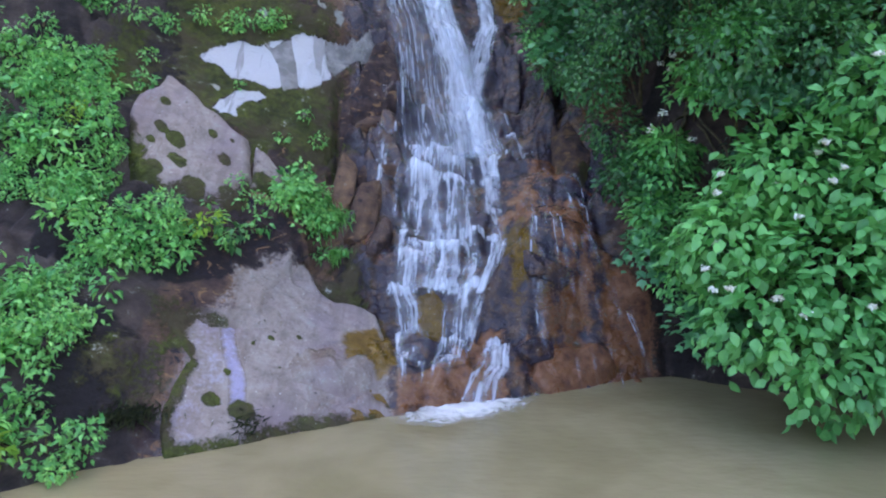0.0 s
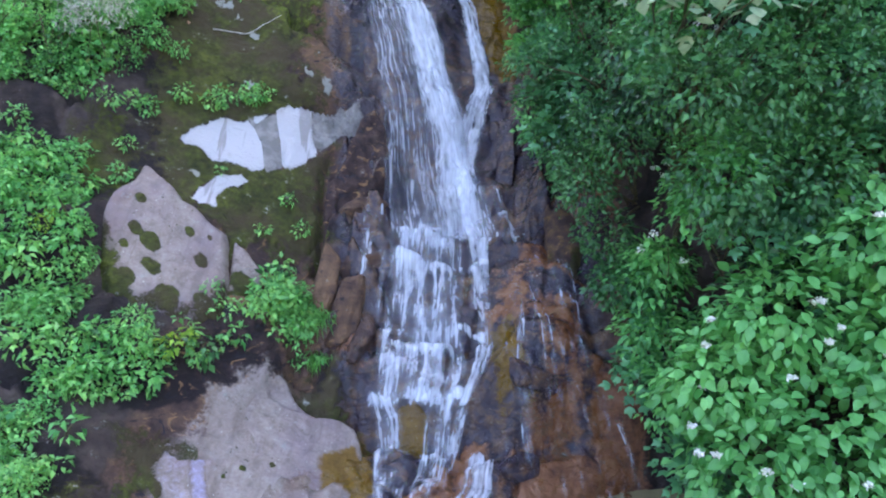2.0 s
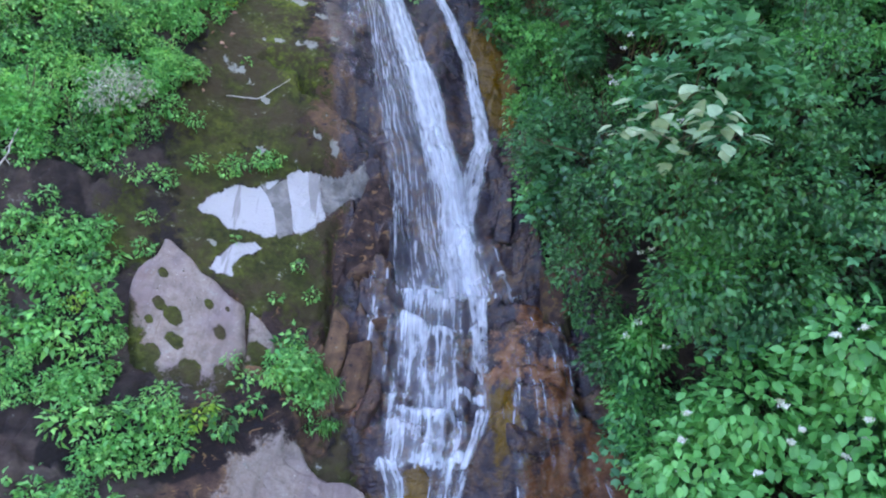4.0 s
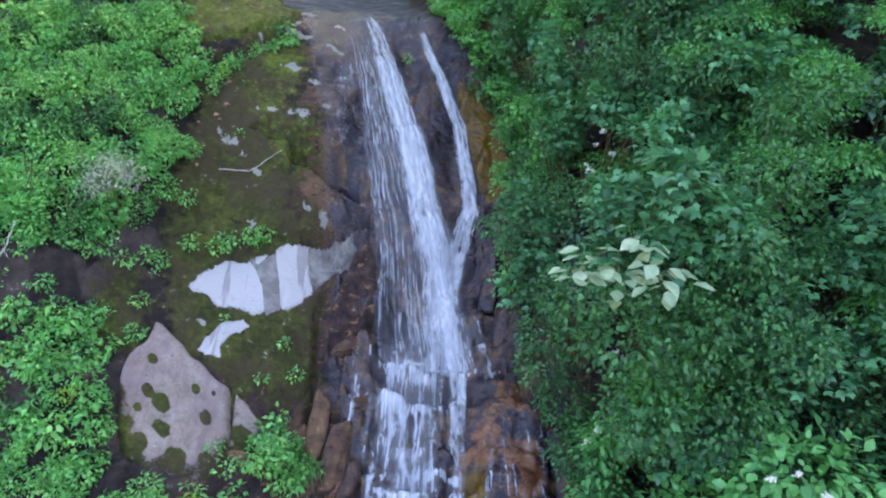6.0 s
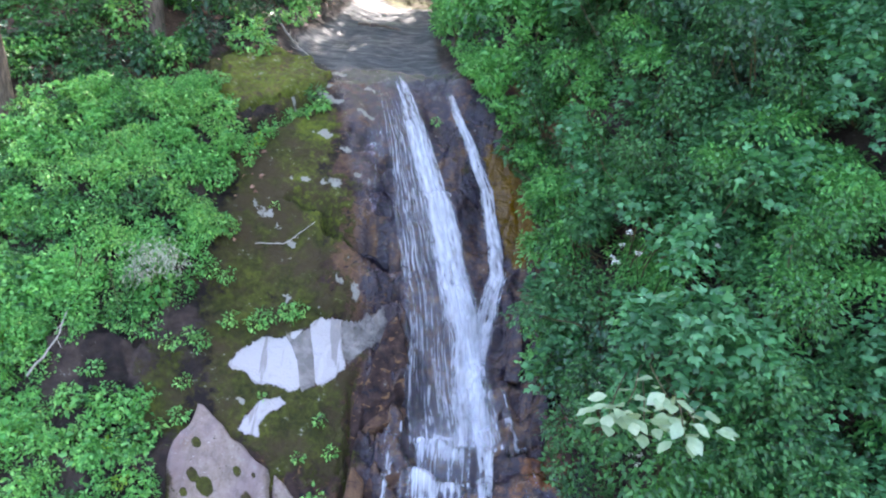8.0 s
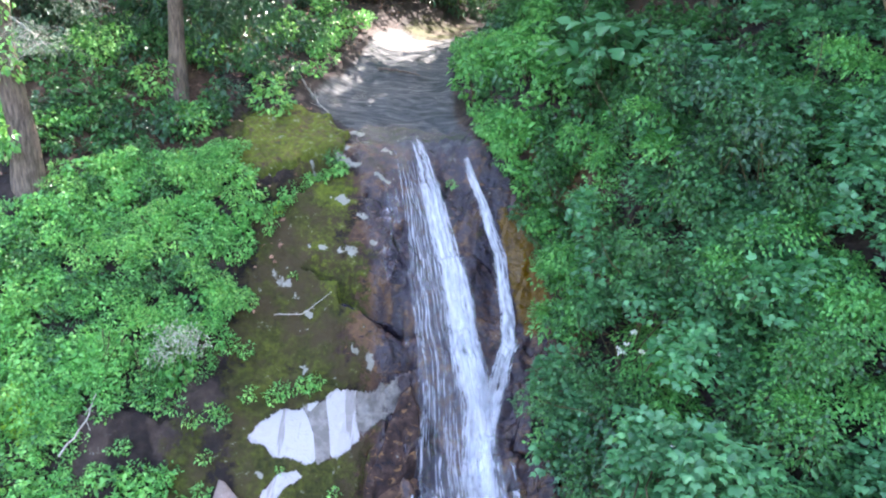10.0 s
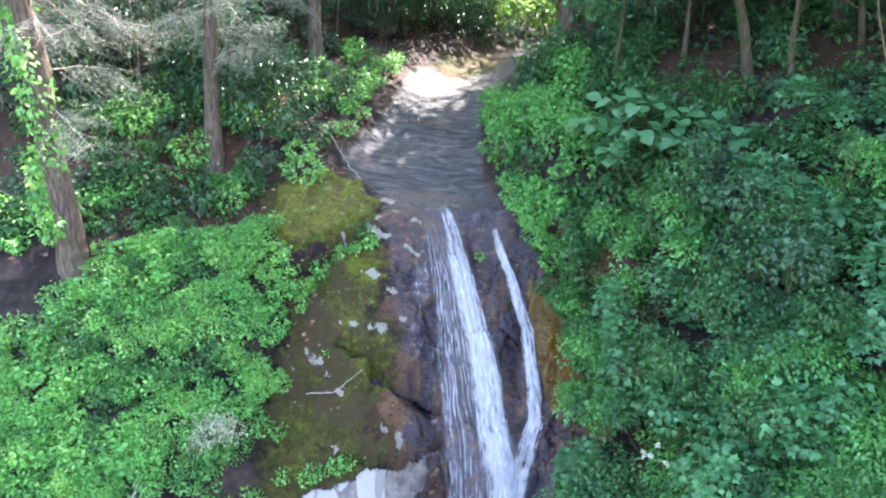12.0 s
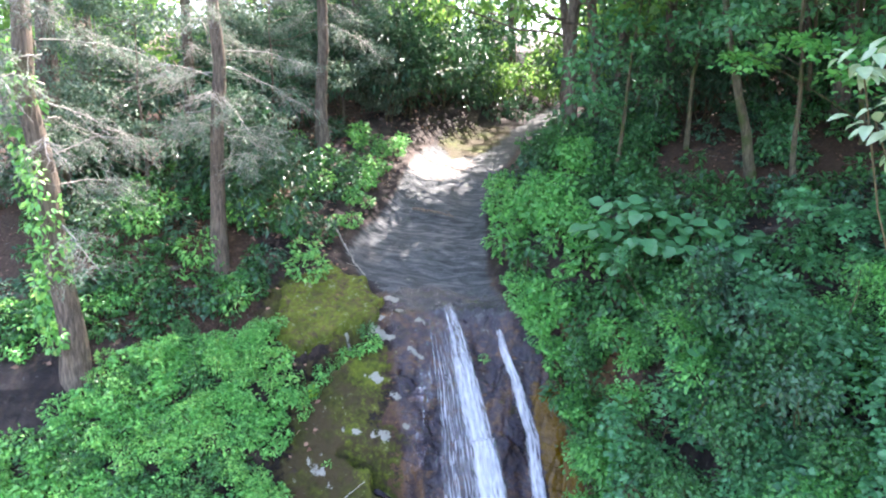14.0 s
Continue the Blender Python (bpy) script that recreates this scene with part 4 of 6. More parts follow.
# ---------------------------------------------------------------- loose and standing rocks
def rock_slab(name, outline, thick, label, looks, edge=0.09, spots=(), wet_line=None, step=0.018, rough=0.014, seed=0, ragged=0.05, patches=()):
    """A rock with a broken flat face, set into the slope. spots: (x, y, radius) of moss cushions on it."""
    c = np.array(outline)
    xs = np.arange(c[:, 0].min() - 0.1, c[:, 0].max() + 0.1, step)
    ys = np.arange(c[:, 1].min() - 0.1, c[:, 1].max() + 0.1, step)
    X, Y = np.meshgrid(xs, ys, indexing="ij")
    fieldv = polygon_field(X + ragged * fbm(X * 5, Y * 5, 0, 81 + seed, 3), Y + ragged * fbm(X * 5, Y * 5, 3, 82 + seed, 3), outline)
    Z0 = land(X, Y)
    inn = fieldv > 0
    A = np.stack([X[inn], Y[inn], np.ones(inn.sum())], -1)
    plane = np.linalg.lstsq(A, Z0[inn], rcond=None)[0]
    P = plane[0] * X + plane[1] * Y + plane[2]
    P = 0.75 * P + 0.25 * Z0
    t = np.clip(fieldv / edge, 0, 1)
    top = thick * np.sqrt(1 - (1 - t) ** 2)
    Z = np.where(inn, P + top, np.minimum(Z0, P) - 0.12) + rough * fbm(X * 8, Y * 8, 1, 85 + seed, 4, 0.6) + 2.2 * rough * fbm(X * 2, Y * 2, 1, 88 + seed, 2)
    moss = 0.7 * ease(0.16, 0.0, fieldv + 0.06 * fbm(X * 4, Y * 4, 0, 84, 3)) * ease(0.1, -0.25, (Y - c[:, 1].mean()))
    for a, b, r in spots:
        dd = np.hypot(X - a, (Y - b) * 1.25) / r + 0.45 * fbm(X * 9, Y * 9, 0, 87, 3)
        moss = np.maximum(moss, 0.9 * ease(1.3, 0.6, dd))
        Z = Z + 0.006 * ease(1.1, 0.4, dd)
    face = grid_faces(len(xs), len(ys))
    keep = (fieldv.ravel() > -2.2 * step)[face].all(1)
    face = face[keep]
    used, face = np.unique(face, return_inverse=True)
    face = face.reshape(-1, 4)
    V = np.stack([X, Y, Z], -1).reshape(-1, 3)[used]
    centre = np.array([c[:, 0].mean(), c[:, 1].mean(), V[:, 2].min()])
    me = raw_mesh(name, V - centre, [face], True)
    for key, val in looks.items():
        point_values(me, key, np.full(len(V), val))
    point_values(me, "moss", moss.ravel()[used] * (0 if "orange" in looks else 1))
    point_values(me, "tone", np.full(len(V), 0.3 + 0.5 * (seed * 0.37 % 1)))
    for key, corners, value in patches:
        point_values(me, key, value * cover(X, Y, corners, 0.1).ravel()[used])
    if wet_line:
        point_values(me, "wet", np.maximum(ease(0.10, 0.03, line_distance(X, Y, wet_line)), 0.75 * ease(-1.2, -0.85, X) * ease(5.5, 5.2, Y)).ravel()[used])
        # painted lilac sheen along the wet line and over the left plate
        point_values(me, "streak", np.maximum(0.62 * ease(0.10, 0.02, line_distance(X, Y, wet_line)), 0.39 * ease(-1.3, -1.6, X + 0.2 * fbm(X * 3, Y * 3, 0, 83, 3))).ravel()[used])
    ob = put(name, me, ROCK, None, label, "rock")
    ob.location = centre
    return ob


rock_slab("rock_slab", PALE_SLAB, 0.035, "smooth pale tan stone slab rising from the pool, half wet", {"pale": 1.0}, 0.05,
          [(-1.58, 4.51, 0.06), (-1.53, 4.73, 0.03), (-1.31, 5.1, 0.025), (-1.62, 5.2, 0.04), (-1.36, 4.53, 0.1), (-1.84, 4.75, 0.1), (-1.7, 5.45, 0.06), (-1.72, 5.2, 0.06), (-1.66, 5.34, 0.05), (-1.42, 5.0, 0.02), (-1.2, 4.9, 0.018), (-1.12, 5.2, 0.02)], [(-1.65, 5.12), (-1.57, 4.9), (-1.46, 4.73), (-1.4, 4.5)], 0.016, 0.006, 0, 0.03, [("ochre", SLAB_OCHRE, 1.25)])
BOULDER = [(-2.78, 6.06), (-2.68, 5.85), (-2.56, 5.76), (-2.33, 5.66), (-2.11, 5.72), (-1.9, 5.78), (-1.73, 5.9), (-1.71, 6.06), (-1.78, 6.34), (-1.83, 6.52), (-2.05, 6.56), (-2.26, 6.58), (-2.45, 6.66), (-2.61, 6.74), (-2.71, 6.74), (-2.7, 6.52), (-2.8, 6.3)]
rock_slab("boulder", BOULDER, 0.14, "large pale boulder spotted with round moss cushions", {"pale": 1.0}, 0.07,
          [(-2.52, 6.14, 0.05), (-2.12, 6.33, 0.05), (-2.37, 6.12, 0.075), (-1.98, 6.2, 0.075), (-2.31, 5.96, 0.095), (-2.56, 6.0, 0.04), (-1.96, 6.38, 0.025), (-2.55, 6.36, 0.05), (-2.1, 5.8, 0.1), (-1.88, 5.88, 0.08), (-2.45, 5.78, 0.08)], None, 0.016, 0.01, 1, 0.025)
rock_slab("boulder", [(-1.79, 6.52), (-1.62, 6.47), (-1.5, 6.42), (-1.5, 6.28), (-1.6, 6.12), (-1.74, 6.05), (-1.75, 6.25)], 0.12, "mossy grey rock split from the pale boulder", {"pale": 0.6}, 0.06, [(-1.62, 6.22, 0.13)], None, 0.016, 0.012, 2, 0.02)
rock_slab("boulder", [(-0.66, 8.24), (-0.84, 7.98), (-0.95, 7.66), (-1.12, 7.3), (-1.1, 7.06), (-0.92, 7.2), (-0.6, 7.5), (-0.48, 7.75), (-0.52, 8.0)], 0.17, "angular brown rock streaked with orange beside the fall", {"wet": 0.3, "orange": 0.12}, 0.06, (), None, 0.014, 0.04, 3)
rock_slab("boulder", [(-3.7, 10.3), (-3.5, 10.75), (-3.07, 11.05), (-2.5, 10.95), (-2.1, 10.6), (-2.02, 10.25), (-2.25, 10.12), (-2.64, 9.82), (-3.1, 9.32), (-3.42, 9.5)], 0.13, "broad boulder thick with olive moss and pale lichen flecks", {"bright": 0.66, "lichen": 0.12}, 0.2, (), None, 0.02, 0.035, 8, 0.14)
rock_slab("boulder", [(1.19, 7.62), (1.44, 7.55), (1.56, 7.3), (1.45, 7.05), (1.22, 7.15)], 0.16, "rounded brown stone under the shrubs", {"ochre": 0.35}, 0.16, (), None, 0.018, 0.012, 4)
rock_slab("boulder", [(0.74, 5.5), (0.8, 5.74), (1.26, 5.94), (1.46, 5.96), (1.53, 5.86), (1.28, 5.66), (0.87, 5.42)], 0.1, "rust-orange boulder at the water's edge", {"orange": 1.0, "wet": 0.5}, 0.07, (), None, 0.016, 0.016, 5, 0.025)
rock_slab("boulder", [(-0.26, 5.9), (-0.12, 5.93), (0.0, 5.9), (-0.01, 5.76), (-0.13, 5.72), (-0.24, 5.75)], 0.13, "tan rock parting the lower cascade", {"ochre": 0.9, "wet": 0.7}, 0.1, (), None, 0.014, 0.012, 7)

def land_normal(x, y, e=0.15):
    a = (land(x + e, y) - land(x - e, y)) / (2 * e)
    b = (land(x, y + e) - land(x, y - e)) / (2 * e)
    return unit(np.stack([-a, -b, np.ones_like(a)], -1))


def crag(foot, head, width, tall, label, seed, sink=0.25, looks=()):
    """An angular block of split rock lying along the slope from foot to head."""
    r = np.random.default_rng(seed)
    a, b = np.array((*foot, float(land(*foot)))), np.array((*head, float(land(*head))))
    mid = (a + b) / 2
    along = unit(b - a)
    up = unit(land_normal(np.array(mid[0]), np.array(mid[1]), 0.3))
    up = unit(up - along * (up @ along))
    side = np.cross(along, up)
    bm = bmesh.new()
    for _ in range(26):
        p = r.uniform(-1, 1, 3)
        p = p / np.max(np.abs(p)) ** 0.75
        bm.verts.new(along * p[0] * np.linalg.norm(b - a) / 2 + side * p[1] * width / 2 * (1 - 0.3 * p[0] * r.uniform(-1, 1)) + up * (p[2] - sink) * tall / 2)
    bmesh.ops.convex_hull(bm, input=bm.verts)
    bmesh.ops.delete(bm, geom=[v for v in bm.verts if not v.link_faces], context="VERTS")
    bmesh.ops.bevel(bm, geom=bm.edges[:], offset=0.012, segments=1, affect="EDGES")
    bmesh.ops.triangulate(bm, faces=bm.faces[:])
    bmesh.ops.subdivide_edges(bm, edges=[e for e in bm.edges if e.calc_length() > 0.07], cuts=2, use_grid_fill=True)
    for v in bm.verts:
        q = np.array(v.co) + mid
        v.co += Vector(up * (0.022 * float(fbm(q[0] * 9, q[1] * 9, q[2] * 9, 7 + seed, 3))))
    me = bpy.data.meshes.new("boulder")
    bm.to_mesh(me)
    bm.free()
    for key, val in looks:
        point_values(me, key, np.full(len(me.vertices), val))
    if "tone" not in dict(looks):
        point_values(me, "tone", np.full(len(me.vertices), 0.55 + 0.45 * (seed * 0.37 % 1)))
    ob = put("boulder", me, ROCK, None, label, "rock")
    ob.location = mid
    return ob


brown = "angular brown block of split rock beside the fall"
for seed, (foot, head, width, tall, looks) in enumerate((
        ((-1.08, 7.1), (-0.72, 8.15), 0.34, 0.26, (("wet", 0.05),)),
        ((-0.92, 7.12), (-0.42, 7.68), 0.22, 0.26, (("wet", 0.1), ("orange", 0.25))),
        ((-0.72, 7.75), (-0.52, 8.2), 0.2, 0.22, (("wet", 0.35),)),
        ((-0.85, 6.72), (-0.45, 7.12), 0.36, 0.24, (("orange", 0.3), ("wet", 0.15))),
        ((-0.82, 6.15), (-0.66, 6.7), 0.3, 0.2, (("wet", 0.2), ("ochre", 0.2))),
        ((-0.98, 6.3), (-0.92, 6.85), 0.22, 0.2, (("wet", 0.1),)),
        ((-0.66, 5.98), (-0.5, 6.5), 0.2, 0.16, (("wet", 0.5), ("orange", 0.3))),
        ((0.72, 7.55), (0.82, 8.1), 0.3, 0.22, (("wet", 0.8),)),
        ((0.98, 7.5), (1.05, 8.2), 0.28, 0.24, (("wet", 0.7),)),
        ((0.76, 8.2), (0.9, 8.8), 0.3, 0.24, (("wet", 0.7),)),
        ((0.7, 6.0), (1.15, 6.1), 0.24, 0.2, (("wet", 0.8), ("orange", 0.2))),
        ((0.62, 5.6), (0.95, 5.85), 0.24, 0.24, (("wet", 0.7), ("orange", 0.3))))):
    crag(foot, head, width, tall, brown, 200 + seed, 0.3, looks)
# block added along the crack, coloured dark for the shadow of its overhang
crag((-1.8, 8.84), (-0.84, 8.86), 0.12, 0.24, "long jutting rock edge on the mossy face, painted dark as shadow", 230, 0.25, (("wet", 0.8), ("tone", 0.05)))

# ---------------------------------------------------------------- plants
OVATE = blade(0.62, 0.22, 0.10)
OVATE_S = blade(0.6, 0.2, 0.12, 0.4, True)
NARROW = blade(0.34, 0.25, 0.10, 0.45, True)
ROUND = blade(0.9, 0.15, 0.06)
DIAMOND = (np.array([(0, 0, 0), (-0.28, 0.45, 0.06), (0, 1, -0.15), (0.28, 0.45, 0.06)], float), [np.array([(0, 3, 1), (1, 3, 2)])])
_outline = [(0.0, 0.0), (0.36, 0.18), (0.48, 0.52), (0.2, 0.56), (0.0, 1.0), (-0.2, 0.56), (-0.48, 0.52), (-0.36, 0.18)]
LOBED = (np.array([(0, 0.4, 0.05)] + [(px, py, -0.35 * (px * px + (py - 0.4) ** 2)) for px, py in _outline]), [np.array([(0, 1 + k, 1 + (k + 1) % 8) for k in range(8)])])
rng = np.random.default_rng(7)


def on_land(x, y, sink=0.0):
    return (x, y, float(land(x, y)) - sink)


def scatter(corners, gap):
    """Jittered places inside an outline."""
    c = np.array(corners)
    xs = np.arange(c[:, 0].min(), c[:, 0].max(), gap)
    ys = np.arange(c[:, 1].min(), c[:, 1].max(), gap)
    X, Y = np.meshgrid(xs, ys)
    X, Y = X.ravel() + rng.uniform(-gap / 2, gap / 2, X.size), Y.ravel() + rng.uniform(-gap / 2, gap / 2, X.size)
    keep = polygon_field(X, Y, corners) > 0
    return X[keep], Y[keep]


def shrub(name, place, clumps, material, label, category="shrub", leaf=0.08, shape=OVATE_S, density=1.0, group="", stems=True, **how):
    """A shrub: woody stems from the ground and leaf masses round their ends. clumps: (offset, radii)."""
    sets, ways = [], []
    for off, radii in clumps:
        area = radii[0] * radii[1] + radii[1] * radii[2] + radii[0] * radii[2]
        n = int(density * 13 * area / (leaf * leaf))
        sets.append(clump(rng, off, radii, n, leaf, shape, **how))
        end = np.array(off) + rng.normal(0, 0.4, 3) * np.array(radii)
        ways.append((wander(rng, rng.normal(0, 0.03, 3) * (1, 1, 0), end, 6, 0.12), np.linspace(0.014, 0.005, 6)))
    v, f = joined(sets)
    thing = base(name, place, label, category, group)
    put("foliage", raw_mesh("foliage", v, f), material, thing)
    for way in ways if stems else ways[:1]:
        v, f = tubes([way], 5 if stems else 3)
        put("stem", raw_mesh("stem", v, f, True), STEM, thing)
    return thing


def lean_out(x, y, h):
    """A place h metres off the ground, leaning out from the slope."""
    n = land_normal(np.array(x), np.array(y))
    return (n * 0.6 + np.array([0, 0, 0.55])) * h


def tiers(o, n, wide):
    """Flat leaf sprays one over another, each a little further out than the one above."""
    return [(np.array((rng.normal(0, 0.22), -0.16 * k + rng.normal(0, 0.1), -0.27 * k + rng.normal(0, 0.09))) + o, (wide * rng.uniform(0.75, 1.15), wide * rng.uniform(0.6, 0.9), 0.06)) for k in range(n)]


SORTS = {  # leaf material, label, leaf shape and length
    "dark": (LEAF_SHRUB, "dark green leafy shrub on the steep bank", OVATE_S, (0.048, 0.075)),
    "blue": (LEAF_BLUE, "blue-green shrub with flat tiers of lobed leaves on the bank", LOBED, (0.07, 0.095)),
    "bright": (LEAF_BRIGHT, "bright green feathery shrub on the steep bank", OVATE_S, (0.046, 0.07)),
    # dark leaf colour stands in for the shade of the bank
    "shade": (LEAF_RHODO, "glossy shrub on the bank, painted dark for shade", OVATE_S, (0.06, 0.085)),
}
for x, y in zip(*scatter([(2.05, 5.3), (1.95, 6.2), (1.8, 6.8), (1.4, 7.5), (1.35, 8.2), (1.3, 9.2), (0.95, 10.1), (2.4, 9.8), (4.0, 9.1), (5.8, 8.4), (6.0, 4.9), (2.6, 5.0)], 0.45)):
    z = float(land(x, y))
    if z < 0.05:
        continue
    h = rng.uniform(0.55, 1.05) * (0.75 if x < 1.9 else 1.0)
    o = lean_out(x, y, h)
    near_fall = x < 1.9
    sort = str(rng.choice(("dark", "blue", "bright", "shade"), p=(0.55, 0.15, 0.3, 0.0) if near_fall else (0.34, 0.3, 0.16, 0.2)))
    mat, lab, shape, (s0, s1) = SORTS[sort]
    r = 0.3 if near_fall else 0.4
    cl = [(o * 0.7, (r, r, r * 0.8))] + [(o + rng.normal(0, 0.24, 3) * (0.4 if near_fall else 1.0, 1, 1), (r * rng.uniform(0.5, 0.8),) * 2 + (r * 0.4,)) for _ in range(3)]
    if sort == "blue" or (sort == "bright" and not near_fall):
        shrub("shrub", (x, y, z), tiers(o * 1.15, 4, 0.44 if x > 2.2 else 0.3), mat, lab, "shrub", rng.uniform(s0, s1), shape, 0.72, "thicket on the bank", lift=0.9, spread=0.25, hollow=0.0, sag=0.16)
    else:
        shrub("shrub", (x, y, z), cl, mat, lab, "shrub", rng.uniform(s0, s1), shape, 0.4, "thicket on the bank", layered=0.13, back=(0, 0.8, -0.6))

# taller shrubs that stand out from the steepest part of the bank
for x, y in [q for o, g in (([(2.1, 5.3), (1.9, 6.6), (2.2, 7.4), (5.6, 6.6), (6.0, 4.6), (3.4, 4.7)], 0.55), ([(1.75, 7.3), (1.7, 9.3), (3.4, 9.0), (4.0, 6.8)], 0.55)) for q in zip(*scatter(o, g))]:
    z = float(land(x, y))
    if z < 0.05:
        continue
    o = np.array((rng.normal(0, 0.1) + (0.4 if x < 2.3 else 0.0), -rng.uniform(0.35, 0.75), rng.uniform(0.6, 1.05)))
    sort = str(rng.choice(("dark", "blue", "bright"), p=(0.4, 0.4, 0.2)))
    mat, lab, shape, (s0, s1) = SORTS[sort]
    if sort == "dark":
        cl = [(o * 0.7, (0.4, 0.35, 0.3))] + [(o + rng.normal(0, 0.25, 3), (0.27, 0.27, 0.16)) for _ in range(3)]
        shrub("shrub", (x, y, z), cl, mat, lab, "shrub", rng.uniform(s0, s1), shape, 0.4, "thicket on the bank", layered=0.13, back=(0, 0.8, -0.6))
    else:
        shrub("shrub", (x, y, z), tiers(o, 4, 0.46), mat, lab, "shrub", rng.uniform(s0, s1), shape, 0.72, "thicket on the bank", lift=0.9, spread=0.25, hollow=0.0, sag=0.16)

# bright shrubs that hug the rock right beside the second stream
for x, y in zip(*scatter([(0.85, 10.3), (1.15, 9.7), (1.32, 9.2), (1.5, 8.4), (2.0, 8.4), (2.1, 10.4), (0.9, 10.8)], 0.36)):
    o = lean_out(x, y, rng.uniform(0.2, 0.45))
    sort = str(rng.choice(("bright", "blue", "dark"), p=(0.55, 0.2, 0.25)))
    mat, lab, shape, (s0, s1) = SORTS[sort]
    shrub("shrub", on_land(x, y), [(o * 0.7, (0.24, 0.24, 0.18)), (o + rng.normal(0, 0.1, 3), (0.2, 0.2, 0.09)), (o + rng.normal(0, 0.14, 3), (0.2, 0.2, 0.09))], mat, lab, "shrub", rng.uniform(s0, s1), shape, 0.55, "thicket on the bank", lift=0.8)

# bright shrubs hanging over the end of the lip
for x, y in [(0.25, 10.6), (0.5, 10.42), (0.8, 10.3), (0.45, 10.85), (0.85, 10.65), (1.1, 10.25), (0.1, 10.95), (1.2, 9.85)]:
    o = lean_out(x, y, 0.3)
    shrub("shrub", on_land(x, y), [(o * 0.7, (0.26, 0.24, 0.18)), (o + rng.normal(0, 0.1, 3), (0.2, 0.2, 0.1)), (o * 0.5 + np.array((rng.normal(0, 0.08), -0.18, -0.16)), (0.18, 0.14, 0.16))], LEAF_BRIGHT, "bright green shrub hanging over the lip of the fall", "shrub", 0.06, LOBED if x > 0.6 else OVATE_S, 0.55, "thicket on the bank", lift=0.75)

# tiers of broad leaves in the shade above, some painted dark for it
for x, y in zip(*scatter([(2.2, 9.7), (2.3, 10.7), (4.2, 10.5), (6.4, 9.6), (6.2, 8.5), (4.0, 9.1)], 0.5)):
    if x > 3.2 and rng.random() < 0.6:
        continue
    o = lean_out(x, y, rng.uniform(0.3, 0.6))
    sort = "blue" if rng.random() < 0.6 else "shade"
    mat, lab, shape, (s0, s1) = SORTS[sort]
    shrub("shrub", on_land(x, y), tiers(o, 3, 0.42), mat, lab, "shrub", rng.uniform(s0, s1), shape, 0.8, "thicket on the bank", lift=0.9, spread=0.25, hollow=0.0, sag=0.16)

# small cream flower clusters among the leaves nearest the fall
for x, y in [(2.0, 6.6), (1.95, 7.0), (2.2, 6.9), (2.3, 6.4), (1.8, 7.4), (2.15, 7.5), (2.5, 7.0), (2.45, 6.1), (2.1, 6.2), (1.9, 7.9)]:
    at = np.array(on_land(x, y)) + (rng.normal(0, 0.1), -0.75 + rng.normal(0, 0.1), 0.85 + rng.normal(0, 0.2))
    thing = base("flowering_spray", on_land(x, y), "slim twig with small cream flower clusters", "flower", "cream flowers")
    top = at - np.array(thing.location)
    v, f = tubes([(wander(rng, (0, 0, 0), top, 7, 0.08), np.linspace(0.008, 0.003, 7))], 5)
    put("stem", raw_mesh("stem", v, f, True), STEM, thing)
    for _ in range(3):
        q = top + rng.normal(0, 0.07, 3) + rng.normal(0, 1, (26, 3)) * (0.016, 0.012, 0.010)
        v, f = leaves(q, rng.normal(0, 1, (26, 3)), np.array((0, -0.6, 1.0)) + rng.normal(0, 0.5, (26, 3)), rng.uniform(0.014, 0.024, 26), OVATE_S)
        put("flower_cluster", raw_mesh("flower_cluster", v, f), PETAL, thing, "small cream flowers")

# shrubs along the upper stream bank: painted bright by the water, sparse and painted dark for shade under the trees
for x, y in [q for o, g in (([(-0.2, 10.75), (-0.4, 12.0), (-0.6, 13.6), (-0.6, 15.5), (0.4, 17.0), (2.2, 15.0), (2.4, 10.0), (1.0, 10.0)], 0.55),
                            ([(2.4, 12.4), (2.0, 15.0), (6.0, 16.0), (7.0, 12.0)], 1.9)) for q in zip(*scatter(o, g))]:
    if polygon_field(np.array(x), np.array(y), BED) > -0.15:
        continue
    z = float(land(x, y))
    h = rng.uniform(0.3, 0.6)
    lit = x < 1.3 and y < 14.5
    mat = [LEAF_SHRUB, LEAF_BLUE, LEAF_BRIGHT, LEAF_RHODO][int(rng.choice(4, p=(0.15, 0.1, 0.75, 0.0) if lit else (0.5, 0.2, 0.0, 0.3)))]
    r = 0.3 if x < 0.5 else 0.38
    cl = [((0, -0.1, h * 0.6), (r, r, 0.26))] + [(rng.normal(0, 0.16, 3) + (0.05, -0.1, h), (0.22, 0.22, 0.14)) for _ in range(2)]
    shrub("shrub", (x, y, z), cl, mat, "green leafy shrub beside the stream, painted bright where lit" if lit else "green leafy shrub under the trees, painted dark for shade", "shrub", rng.uniform(0.09, 0.13), OVATE_S, 0.62, "bank shrubs", layered=0.1)

